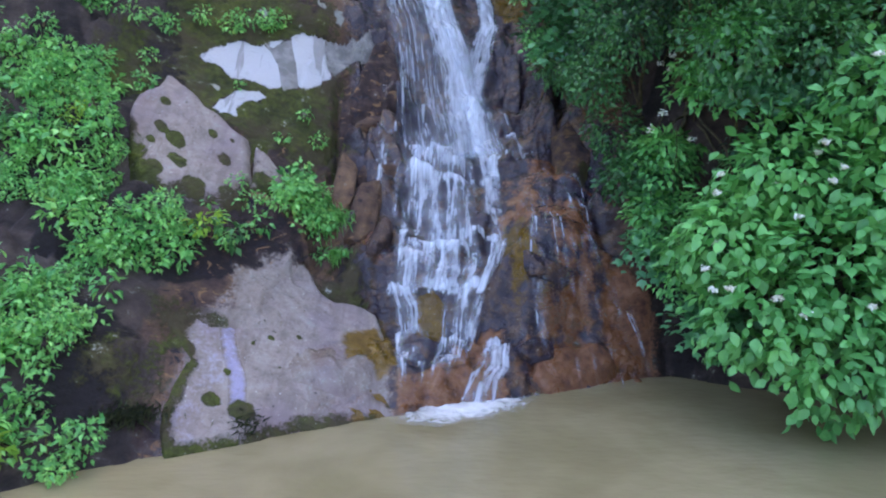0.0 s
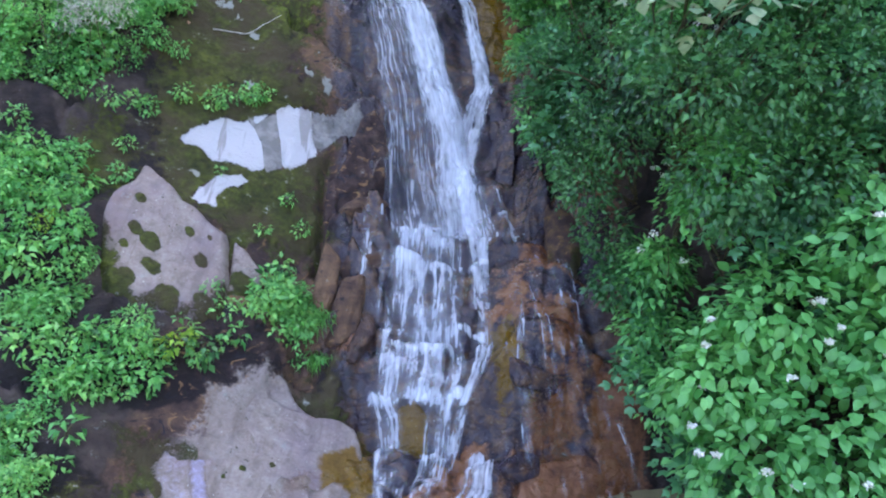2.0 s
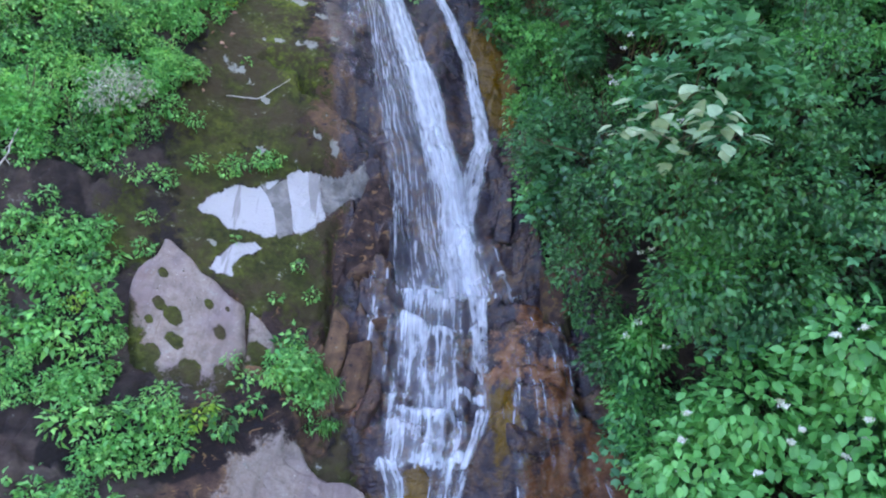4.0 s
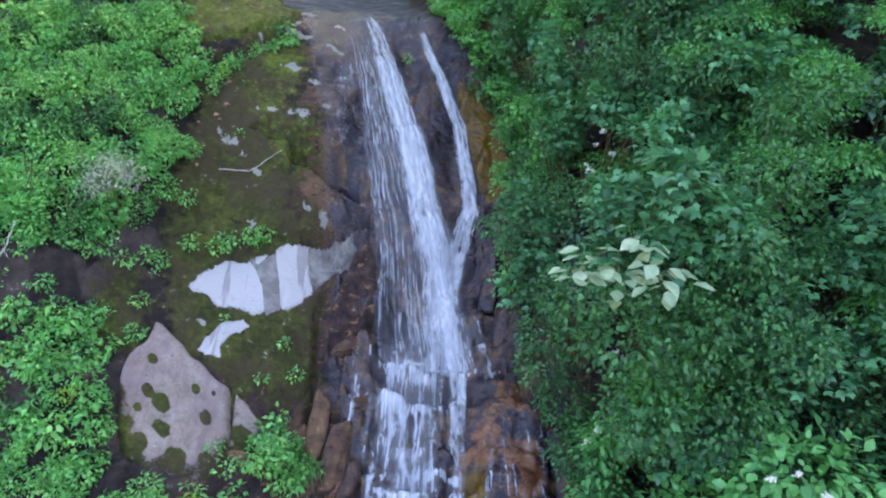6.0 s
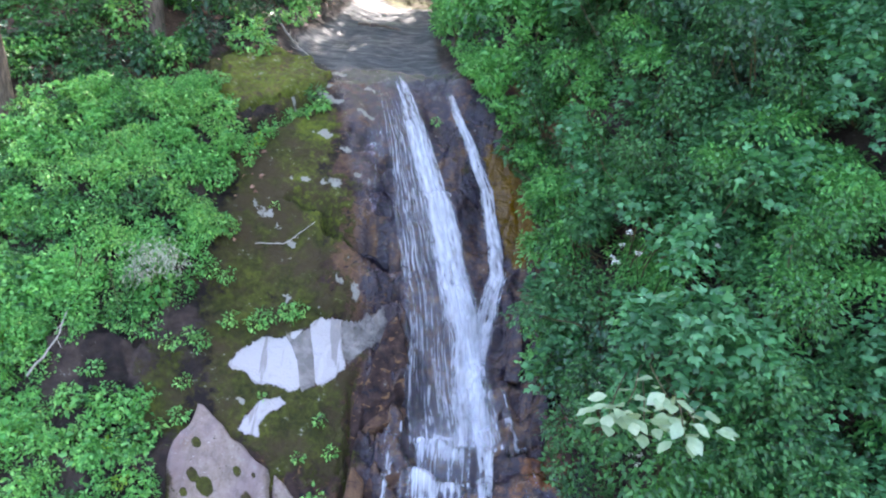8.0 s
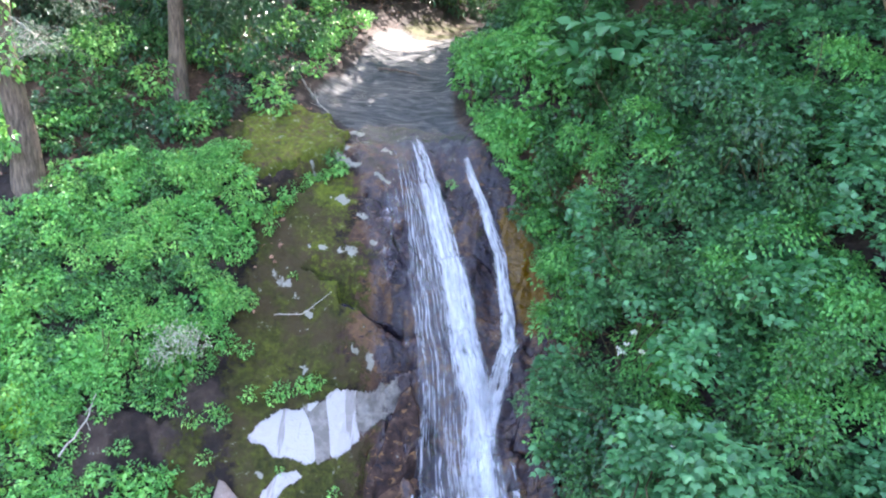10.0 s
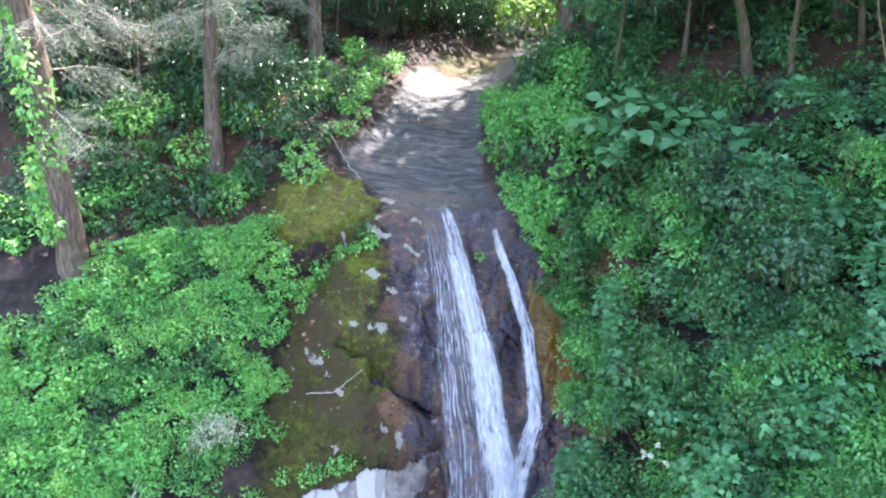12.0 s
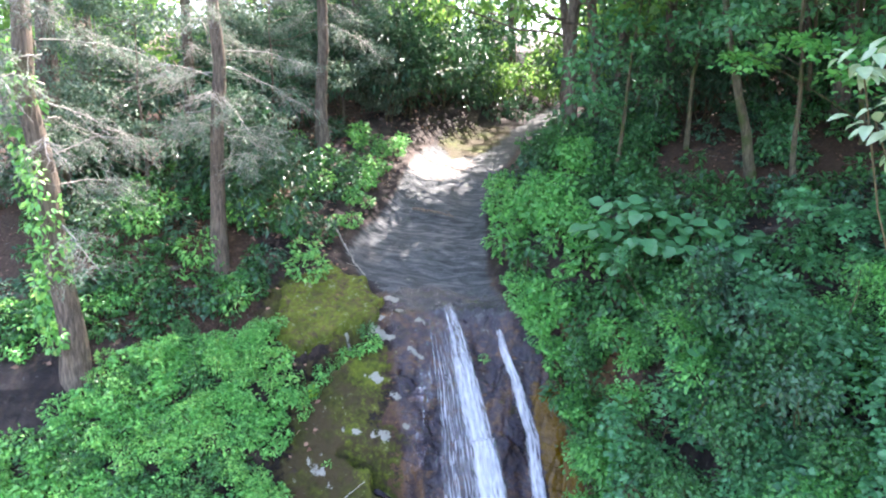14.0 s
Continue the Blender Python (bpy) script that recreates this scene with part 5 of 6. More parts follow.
# herbs on the rock and the left bank
HERBS = [
    [(-2.73, 4.95), (-2.66, 5.28), (-2.5, 5.54), (-2.13, 5.62), (-1.81, 5.95), (-1.54, 6.3), (-1.44, 6.6), (-1.21, 6.53), (-0.95, 6.24), (-1.13, 6.0), (-1.43, 5.95), (-1.72, 5.6), (-2.14, 5.2), (-2.42, 4.9)],
    [(-3.3, 4.8), (-2.86, 4.94), (-2.45, 4.84), (-2.3, 4.66), (-2.45, 4.36), (-2.5, 4.15), (-2.9, 4.07)],
    [(-2.9, 4.07), (-2.45, 4.12), (-2.1, 4.02), (-2.08, 3.9), (-2.34, 3.75), (-2.7, 3.65)],
    [(-6.0, 6.2), (-4.9, 6.9), (-4.35, 6.75), (-4.15, 6.3), (-4.3, 5.3), (-5.8, 5.0)],
    [(-2.95, 8.75), (-2.75, 9.25), (-2.5, 9.75), (-2.1, 10.08), (-1.95, 9.98), (-2.4, 9.55), (-2.65, 9.1), (-2.8, 8.7)],
    [(-5.04, 7.09), (-4.65, 6.99), (-4.35, 6.79), (-4.33, 6.3), (-4.6, 6.2), (-5.2, 6.5)],
    [(-4.3, 6.34), (-3.66, 6.45), (-3.11, 6.6), (-2.82, 6.5), (-2.82, 5.83), (-2.6, 5.6), (-2.76, 5.1), (-3.09, 5.2), (-3.6, 5.2), (-4.6, 5.3)],
]
for k, outline in enumerate(HERBS):
    for x, y in zip(*scatter(outline, 0.11 if k == 0 else 0.125)):
        if polygon_field(np.array(x), np.array(y - 0.12), BOULDER) > -0.2:
            continue
        z = float(land(x, y))
        n = land_normal(np.array(x), np.array(y))
        r = rng.uniform(0.06, 0.17)
        mat = [LEAF_HERB, LEAF_BRIGHT, LEAF_YELLOW, LEAF_SHRUB][int(rng.choice(4, p=(0.48, 0.42, 0.03, 0.07)))]
        tall = rng.uniform(0.7, 1.5)
        leaf = rng.choice((0.045, 0.06, 0.075) if k == 0 else (0.034, 0.045, 0.06, 0.085))
        shrub("herb" if leaf < 0.05 else "broad_leaved_herb", (x, y, z), [(n * r * 0.7 * tall, (r, r, r * 0.75 * tall)), (n * r * 1.2 * tall + rng.normal(0, 0.05, 3), (r * 0.5, r * 0.5, r * 0.5))], mat, "small-leaved green herb growing on the rock" if leaf < 0.05 else "broad-leaved green herb growing on the rock", "herb", leaf, OVATE_S, 0.36, "herbs on the rock face", False, hollow=0.3)

# the mound of green over the upper left rock
for x, y in zip(*scatter([(-5.9, 7.6), (-5.26, 8.68), (-3.7, 9.5), (-2.85, 9.2), (-3.05, 8.63), (-2.95, 8.0), (-3.15, 7.4), (-4.1, 7.0), (-4.4, 6.7), (-5.0, 6.45), (-6.0, 6.2), (-7.5, 6.9)], 0.21)):
    z = float(land(x, y))
    o = lean_out(x, y, rng.uniform(0.16, 0.3))
    low = y < 0.12 + np.interp(x, [-6, -4.4, -3.4], [6.9, 7.1, 7.8])
    sort = int(rng.choice(4, p=(0.5, 0.36, 0.12, 0.02)))
    mat = (LEAF_BRIGHT, LEAF_HERB, LEAF_SHRUB, LEAF_YELLOW)[sort]
    s = rng.uniform(0.85, 1.2)
    cl = [(o * 0.75, (0.2 * s, 0.2 * s, 0.15 * s)), (o * 0.6 + rng.normal(0, 0.12, 3), (0.14, 0.14, 0.12))]
    if low:
        cl = [(c - np.array((0, 0.05, 0.12)), r) for c, r in cl]
        cl.append((np.array((rng.normal(0, 0.08), -0.3, -rng.uniform(0.2, 0.5))), (0.22, 0.16, 0.24)))
    shrub("creeping_shrub", (x, y, z), cl, mat, "low dark green shrub spilling over the rock" if sort == 2 else "low bright green shrub spilling over the rock", "shrub", rng.choice((0.034, 0.042, 0.05, 0.066)), (OVATE_S, OVATE_S, LOBED)[rng.integers(3)], 0.52, "shrubs over the rock", lift=0.75, spread=0.5)
for x, y in zip(*scatter([(-5.2, 8.4), (-3.7, 9.3), (-3.0, 9.1), (-3.15, 8.6), (-3.05, 8.0), (-3.3, 7.5), (-4.1, 7.2), (-5.4, 6.8), (-6.2, 7.2)], 0.24)):
    n = land_normal(np.array(x), np.array(y))
    shrub("creeping_plant", on_land(x, y), [(n * 0.1, (0.2, 0.2, 0.1))], LEAF_HERB if rng.random() < 0.6 else LEAF_SHRUB, "low leafy herb filling the green mound", "herb", rng.uniform(0.05, 0.07), OVATE_S, 0.4, "shrubs over the rock", False, hollow=0.1, lift=0.7)


# a hydrangea hanging over the pool, with flat cream flower heads
def hydrangea(place, clumps, heads):
    thing = base("hydrangea", place, "bright green wild hydrangea with flat cream flower heads over the pool", "hydrangea")
    shapes = [raw_mesh("leaf", *blade(w, d, 0.09), True) for w, d in ((0.62, 0.2), (0.7, 0.3), (0.66, 0.1), (0.74, 0.24))]
    for me in shapes:
        me.materials.append(LEAF_HYDRANGEA)
    sets, spots = [], []
    for off, radii in clumps:
        n = int(11 * (radii[0] * radii[1] + radii[1] * radii[2] + radii[0] * radii[2]) / 0.0112)
        sets.append(clump(rng, off, np.array(radii) * 0.92, n, 0.092, OVATE, down=0.5, lift=0.55, spread=0.3))
        spots += [(off, radii)] * max(1, int(300 * radii[0] * radii[2] / sum(r[0] * r[2] for _, r in clumps)))
        v, f = tubes([(wander(rng, (0, 0, 0), off, 7, 0.1), np.linspace(0.016, 0.006, 7))], 6)
        put("stem", raw_mesh("stem", v, f, True), STEM, thing)
    v, f = joined(sets)
    tagged(put("foliage", raw_mesh("foliage", v, f, True), LEAF_HYDRANGEA, thing), kind="stuff")
    for off, radii in spots[:300]:
        d = unit(rng.normal(size=3) * (1, 0.7, 1) + (0, -0.8, 0.25))
        p = np.array(off) + d * np.array(radii) * rng.uniform(0.93, 1.08)
        way = unit(d + rng.normal(0, 0.5, 3) + (0, 0, -0.5))
        face = np.array((0, -0.25, 0.6)) + d * 0.7 + rng.normal(0, 0.25, 3)
        face = unit(face - way * (face @ way))
        s = rng.uniform(0.065, 0.11)
        ob = new("leaf", shapes[rng.integers(4)])
        ob.parent = thing
        ob.matrix_basis = Matrix(np.column_stack([np.cross(way, face) * s, way * s, face * s, p]).tolist() + [[0, 0, 0, 1]])
    for _ in range(heads):
        off, radii = clumps[rng.integers(len(clumps))]
        d = unit(rng.normal(size=3) * (1, 0.5, 0.7) + (0, -0.9, 0.5))
        p = np.array(off) + d * np.array(radii) * 1.12
        n = 80
        q = rng.normal(0, 1, (n, 3)) * (0.013, 0.010, 0.006)
        v, f = leaves(p + q, rng.normal(0, 1, (n, 3)), np.array((0, -0.5, 1.0)) + rng.normal(0, 0.5, (n, 3)), rng.uniform(0.012, 0.022, n), OVATE_S)
        put("flower_head", raw_mesh("flower_head", v, f), PETAL, thing, "flat cream flower head")


hydrangea(on_land(2.9, 5.6), [(np.array(c) - on_land(2.9, 5.6), r) for c, r in (
    ((2.15, 4.55, 0.85), (0.50, 0.45, 0.5)), ((2.0, 4.75, 1.35), (0.45, 0.4, 0.4)), ((2.7, 4.5, 1.1), (0.6, 0.45, 0.6)), ((2.35, 4.7, 1.8), (0.5, 0.4, 0.4)),
    ((3.1, 4.5, 1.7), (0.6, 0.5, 0.55)), ((2.55, 4.35, 0.55), (0.5, 0.4, 0.45)), ((3.2, 4.3, 0.8), (0.6, 0.4, 0.6)), ((2.95, 4.5, 2.3), (0.55, 0.45, 0.4)))], 34)


# shrubs that reach far out from the bank
for root, sort, ends in (
        ((1.95, 6.9), "dark", ((1.32, 6.5, 2.75), (1.3, 6.0, 2.6), (1.52, 6.15, 2.2), (1.6, 5.95, 2.95), (1.5, 6.5, 3.2), (1.62, 6.0, 1.75))),
        ((1.85, 8.0), "dark", ((1.35, 7.75, 3.4), (1.27, 7.4, 3.0), (1.3, 7.85, 3.8), (1.5, 7.5, 4.1), (1.6, 7.65, 4.7))),
        ((2.3, 6.7), "blue", ((1.85, 5.5, 4.3), (2.2, 4.95, 4.5), (2.25, 5.15, 4.05), (1.8, 5.6, 3.75), (2.6, 5.1, 4.2))),
        ((2.9, 6.2), "dark", ((2.65, 4.95, 3.9), (3.0, 4.75, 3.2), (2.7, 4.95, 2.75), (3.2, 5.7, 4.9), (2.6, 5.95, 3.4), (3.0, 5.3, 4.4))),
        ((2.3, 6.5), "bright", ((2.05, 5.3, 2.6), (2.2, 5.1, 2.95), (1.85, 5.75, 2.1), (1.82, 5.65, 1.6), (1.92, 5.25, 1.2), (2.15, 5.1, 1.65))),
        ((1.55, 9.25), "bright", ((1.15, 8.9, 4.35), (1.35, 8.75, 5.2), (1.15, 9.35, 4.95), (1.05, 9.9, 5.6))),
        ((2.6, 8.9), "blue", ((2.5, 8.45, 5.95), (2.7, 8.55, 6.8), (3.4, 8.45, 6.1), (3.6, 7.6, 5.7), (1.9, 8.3, 5.4))),
        ((2.0, 7.8), "blue", ((1.65, 7.75, 4.9), (2.1, 7.2, 5.2), (2.6, 6.7, 5.2), (2.3, 6.1, 4.9), (3.0, 6.4, 5.5)))):
    mat, lab, shape, (s0, s1) = SORTS[sort]
    ground_at = np.array(on_land(*root))
    if sort == "dark":
        shrub("shrub", ground_at, [(np.array(e) - ground_at, (0.3, 0.28, 0.22)) for e in ends], mat, lab, "shrub", 0.052, shape, 0.46, "thicket on the bank", layered=0.1)
    else:
        shrub("shrub", ground_at, [(np.array(e) - ground_at + (0, 0.04 * d, -0.16 * d), (0.36, 0.3, 0.05)) for e in ends for d in (0, 1)], mat, lab, "shrub", s1, shape, 0.85, "thicket on the bank", lift=0.9, spread=0.25, hollow=0.0, sag=0.14)


def broad_sapling(place, tops, leaf, material, label, count=14, shape=ROUND):
    """A slim sapling whose large leaves spread flat in whorls at the ends of its branches."""
    thing = base("sapling", place, label, "sapling")
    shapes = [raw_mesh("leaf", shape[0] * (1, 1, k), shape[1], True) for k in (0.6, 1.2, 2.0)]
    for me in shapes:
        me.materials.append(material)
    root = np.array(place)
    for top, reach in tops:
        top = np.array(top) - root
        way = wander(rng, (0, 0, 0), top, 8, 0.06, -0.05)
        v, f = tubes([(way, np.linspace(0.013, 0.005, 8))], 6)
        put("branch", raw_mesh("branch", v, f, True), STEM, thing)
        for k in range(count):
            a = k * 2.4 + rng.uniform(-0.3, 0.3)
            out = np.array((math.cos(a), math.sin(a), 0.0))
            p = top + out * reach * rng.uniform(0.05, 1.0) + (0, 0, rng.normal(0, 0.07))
            y = unit(out + (0, 0, rng.uniform(-0.55, 0.05)) + rng.normal(0, 0.15, 3))
            z = unit(np.array((0, -0.25, 1.0)) + rng.normal(0, 0.22, 3))
            z = unit(z - y * (z @ y))
            s = leaf * rng.uniform(0.7, 1.15)
            ob = new("leaf", shapes[rng.integers(3)])
            ob.parent = thing
            ob.matrix_basis = Matrix(np.column_stack([np.cross(y, z) * s, y * s, z * s, p]).tolist() + [[0, 0, 0, 1]])
    return thing


shrub("shrub", on_land(2.3, 6.6), [(np.array(c) - on_land(2.3, 6.6), r) for c, r in (
    ((1.75, 4.75, 3.25), (0.42, 0.32, 0.3)), ((2.2, 4.8, 3.3), (0.45, 0.3, 0.35)), ((1.95, 4.75, 2.7), (0.4, 0.3, 0.35)), ((2.5, 4.8, 2.7), (0.45, 0.35, 0.4)), ((2.7, 5.0, 3.4), (0.5, 0.35, 0.45)), ((1.5, 5.0, 3.5), (0.3, 0.3, 0.22)))],
      LEAF_SHRUB, "tall dark green shrub standing out over the bank", "shrub", 0.06, OVATE_S, 0.5, "thicket on the bank", layered=0.1, back=(0, 0.9, -0.4))
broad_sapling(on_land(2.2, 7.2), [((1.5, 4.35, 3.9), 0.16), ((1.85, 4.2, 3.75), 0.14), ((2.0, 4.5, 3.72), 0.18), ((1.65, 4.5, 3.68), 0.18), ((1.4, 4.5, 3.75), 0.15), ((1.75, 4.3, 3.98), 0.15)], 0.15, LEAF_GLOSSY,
              "slender sapling with large glossy leaves, glint painted pale", 10, blade(0.72, 0.12, 0.05))
broad_sapling(on_land(2.0, 10.6), [((1.3, 10.4, 7.95), 0.3), ((1.65, 10.4, 8.2), 0.32), ((2.0, 10.3, 8.15), 0.3), ((2.4, 10.3, 7.95), 0.3), ((1.9, 10.0, 7.8), 0.3), ((1.5, 10.1, 7.6), 0.28), ((2.8, 10.2, 8.0), 0.3), ((3.2, 10.2, 7.9), 0.3), ((2.5, 10.0, 7.7), 0.3), ((3.0, 10.0, 7.6), 0.28)], 0.24, LEAF_BLUE,
              "broad-leaved sapling with large blue-green leaves on the bank", 20)
broad_sapling(on_land(2.8, 8.6), [((2.5, 8.6, 7.05), 0.25), ((2.9, 8.5, 6.8), 0.25), ((2.3, 8.5, 6.7), 0.22), ((3.4, 8.6, 7.2), 0.25), ((3.9, 8.6, 7.2), 0.25)], 0.17, LEAF_BLUE,
              "broad-leaved sapling with layered blue-green leaves on the bank", 20)

# ---------------------------------------------------------------- the wood above
rng = np.random.default_rng(21)


def in_gap(p):
    """Whether a place lies in the gaps of the canopy through which the sun reaches the stream bed."""
    for spot, r in (((-2.2, 16.2, 8.6), 0.75), ((-1.6, 15.5, 8.35), 0.45), ((-2.7, 12.6, 7.5), 0.15), ((-2.4, 22.0, 10.8), 2.0), ((0.8, 25.5, 12.0), 1.2), ((-5.4, 11.6, 8.6), 0.3), ((-6.2, 8.6, 10.0), 0.7), ((-7.0, 10.8, 7.8), 0.5)):
        v = Vector(p) - Vector(spot)
        if v.dot(sun_way) > 0 and (v - sun_way * v.dot(sun_way)).length < r + 0.5:
            return True
    return False


def tree(name, place, height, radius, lean, bark, crown, label, first=0.35, spread=2.2, leaf=0.16, amount=900, crown_material=LEAF_CROWN):
    """A tapered, slightly crooked trunk with limbs and a broken crown of leaf sprays."""
    thing = base(name, place, label, "tree", "trees of the wood")
    n = 14
    top = np.array([lean[0], lean[1], height])
    axis = wander(rng, (0, 0, -0.3), top, n, 0.05)
    rad = radius * (1 - 0.82 * np.linspace(0, 1, n)) + radius * 0.45 * np.exp(-np.linspace(0, 1, n) * height / 0.5)
    v, f = tubes([(axis, rad)], 12)
    put("trunk", raw_mesh("trunk", v, f, True), bark, thing)
    limbs, sets = [], []
    for i in range(crown):
        t = first + (1 - first) * (i + rng.random()) / crown
        at = np.array([np.interp(t, np.linspace(0, 1, n), axis[:, j]) for j in range(3)])
        a = rng.uniform(0, 2 * math.pi)
        ln = spread * (1.15 - 0.6 * t) * rng.uniform(0.6, 1.2)
        end = at + np.array([math.cos(a) * ln, math.sin(a) * ln, ln * rng.uniform(-0.05, 0.4)])
        p = wander(rng, at, end, 6, 0.15)
        limbs.append((p, np.linspace(radius * 0.25, 0.008, 6)))
        for q in (p[3], p[4], p[5]):
            r = rng.uniform(0.35, 0.75) * spread / 2.2
            if in_gap(q + np.array(place)):
                continue
            sets.append(clump(rng, q + rng.normal(0, 0.15, 3), (r, r, r * 0.4), max(4, int(amount / crown / 3)), leaf, DIAMOND, hollow=0.1, spread=0.5))
    if limbs:
        for way in limbs:
            v, f = tubes([way], 5)
            put("limb", raw_mesh("limb", v, f, True), bark, thing)
        v, f = joined(sets)
        put("crown", raw_mesh("crown", v, f), crown_material, thing)
    return thing


NEEDLE = (np.array([(0, 0, 0), (-0.11, 0.5, 0.03), (0, 1, -0.12), (0.11, 0.5, 0.03)], float), DIAMOND[1])


def dead_sprays(thing, starts, reach, twigs, seed):
    """Bare grey boughs with fine hanging twigs."""
    r = np.random.default_rng(seed)
    for at, a in starts:
        at = np.array(at)
        end = at + np.array([math.cos(a), math.sin(a), r.uniform(-0.5, 0.25)]) * reach * r.uniform(0.4, 1.2)
        bough = wander(r, at, end, 9, 0.12, -0.06)
        ways = [(bough, np.linspace(0.014, 0.003, 9))]
        tips = []
        for _ in range(twigs):
            t = r.uniform(0.15, 1.0)
            s = np.array([np.interp(t, np.linspace(0, 1, 9), bough[:, j]) for j in range(3)])
            b = a + r.choice((-1, 1)) * r.uniform(0.3, 1.2)
            ln = reach * r.uniform(0.12, 0.5)
            e = s + np.array([math.cos(b) * ln, math.sin(b) * ln, -ln * r.uniform(0.1, 0.75)])
            tw = wander(r, s, e, 5, 0.25)
            ways.append((tw, np.linspace(0.004, 0.0016, 5)))
            tips.append(tw)
            for _ in range(5):
                q = tw[r.integers(1, 5)]
                e2 = q + r.normal(0, 1, 3) * (0.12, 0.12, 0.06) + (0, 0, -0.12)
                ways.append((wander(r, q, e2, 3, 0.3), np.array([0.0022, 0.0016, 0.0012])))
        v, f = tubes(ways, 3)
        put("dead_bough", raw_mesh("dead_bough", v, f), TWIG, thing, "grey half-dead bough with fine twigs")
        if r.random() < 0.75:
            at = np.concatenate([tw[1:][r.integers(0, 4, 26)] + r.normal(0, 0.03, (26, 3)) for tw in tips])
            way = r.normal(0, 1, at.shape) * (1, 1, 0.4) + (0, 0, -0.35)
            v, f = leaves(at, way, r.normal(0, 0.35, at.shape) + (0, -0.2, 1.0), r.uniform(0.04, 0.085, len(at)), NEEDLE)
            put("needles", raw_mesh("needles", v, f), LEAF_HEMLOCK, thing, "thin grey-green needle sprays")


hemlock = "tall straight brown-barked tree trunk on the bank"
t1 = tree("tree", on_land(-5.85, 8.15), 13, 0.17, (-0.5, -0.3), BARK, 12, "brown tree trunk wrapped in bright green ivy", 0.6)
t2 = tree("tree", on_land(-4.68, 10.3), 14, 0.12, (0.1, 0.1), BARK, 12, hemlock, 0.5)
t3 = tree("tree", on_land(-4.35, 14.3), 15, 0.13, (-0.1, 0.2), BARK, 14, hemlock, 0.5)
t4 = tree("tree", on_land(-6.75, 13.2), 14, 0.12, (0.0, 0.0), BARK, 14, hemlock, 0.4)
for x, y, h, r, lx in ((0.95, 15.9, 15, 0.15, 0.1), (1.3, 16.1, 14, 0.13, 0.3), (0.75, 18.2, 15, 0.12, -0.1), (-3.4, 23.4, 16, 0.2, 0.2), (-0.9, 25.0, 15, 0.14, -0.8),
                       (2.6, 21.0, 16, 0.16, 0.2), (3.2, 18.5, 15, 0.15, 0.1), (6.0, 15.0, 16, 0.18, 0.3), (8.0, 12.0, 15, 0.2, 0.0), (-8.5, 11.5, 15, 0.2, 0.1),
                       (-7.5, 17.0, 16, 0.18, 0.0), (-5.6, 21.0, 16, 0.17, 0.1), (-3.9, 19.6, 16, 0.15, 0.1), (-10.5, 15.0, 15, 0.2, 0.0), (5.0, 24.0, 17, 0.2, 0.0), (-9.0, 24.0, 17, 0.2, 0.0), (9.5, 19.0, 16, 0.2, 0.0)):
    tree("tree", on_land(x, y), h, r, (lx, 0.1), BARK, 20, hemlock, 0.14 if y > 13 else 0.3, 3.2, 0.19, 5000)
for x, y, h, lx, ly in ((4.3, 11.6, 4.4, -0.5, -1.0), (5.6, 12.4, 5.0, -0.8, -0.8), (3.0, 13.6, 4.8, 0.2, -0.6), (6.6, 11.0, 4.6, -0.4, -0.8), (2.2, 15.2, 5.0, 0.2, -0.5), (5.2, 14.2, 4.6, -0.3, -0.7), (7.4, 13.2, 4.8, -0.4, -0.6), (3.6, 16.2, 5.0, 0.0, -0.4), (1.7, 13.4, 3.8, 0.4, -0.6)):
    tree("young_tree", on_land(x, y), h, 0.045, (lx, ly), BARK_MOSSY, 13, "slim young tree with flat layered sprays of leaves", 0.35, 1.7, 0.13, 2000, LEAF_BLUE)
# trees added, several out of view, so that their crowns shade the banks
for x, y, h in ((6.6, 9.2, 13), (8.4, 11.8, 14), (6.4, 6.6, 13), (-8.4, 8.4, 13), (4.2, 17.0, 15), (7.2, 16.5, 15), (10.0, 15.0, 15), (2.8, 22.5, 16), (11.5, 19.0, 16)):
    tree("tree", on_land(x, y), h, 0.2, (-0.8 if x > 0 else 0.4, 0.2), BARK, 20, hemlock, 0.42, 3.6, 0.22, 4200)
# added trees, each crown set sunward of a spot it has to shade
for x, y, z in ((3.0, 11.0, 7.6), (4.6, 11.2, 8.0), (3.8, 9.6, 7.2), (5.6, 10.0, 7.8), (5.0, 12.8, 8.6)):
    top = Vector((x, y, z)) + sun_way * 7.0
    root = on_land(top.x + 1.2, top.y + 0.8)
    tree("tree", root, top.z + 1.0 - root[2], 0.16, (-1.2, -0.8), BARK, 16, hemlock, 0.62, 2.4, 0.2, 3600)
# leaning trees rooted out of view, added to dim the upper right bank
for x, y, h in ((7.0, 9.0, 13), (7.6, 10.4, 13), (7.2, 7.8, 12), (6.9, 6.4, 13), (8.0, 5.6, 14)):
    tree("tree", on_land(x, y), h, 0.17, (-3.0, -0.6), BARK, 20, hemlock, 0.5, 3.8, 0.26, 5000)
tree("tree", on_land(3.85, 12.3), 6.5, 0.085, (-1.6, -0.4), BARK_MOSSY, 12, "leaning mossy slender tree on the bank", 0.35, 1.6, 0.13, 900, LEAF_BLUE)

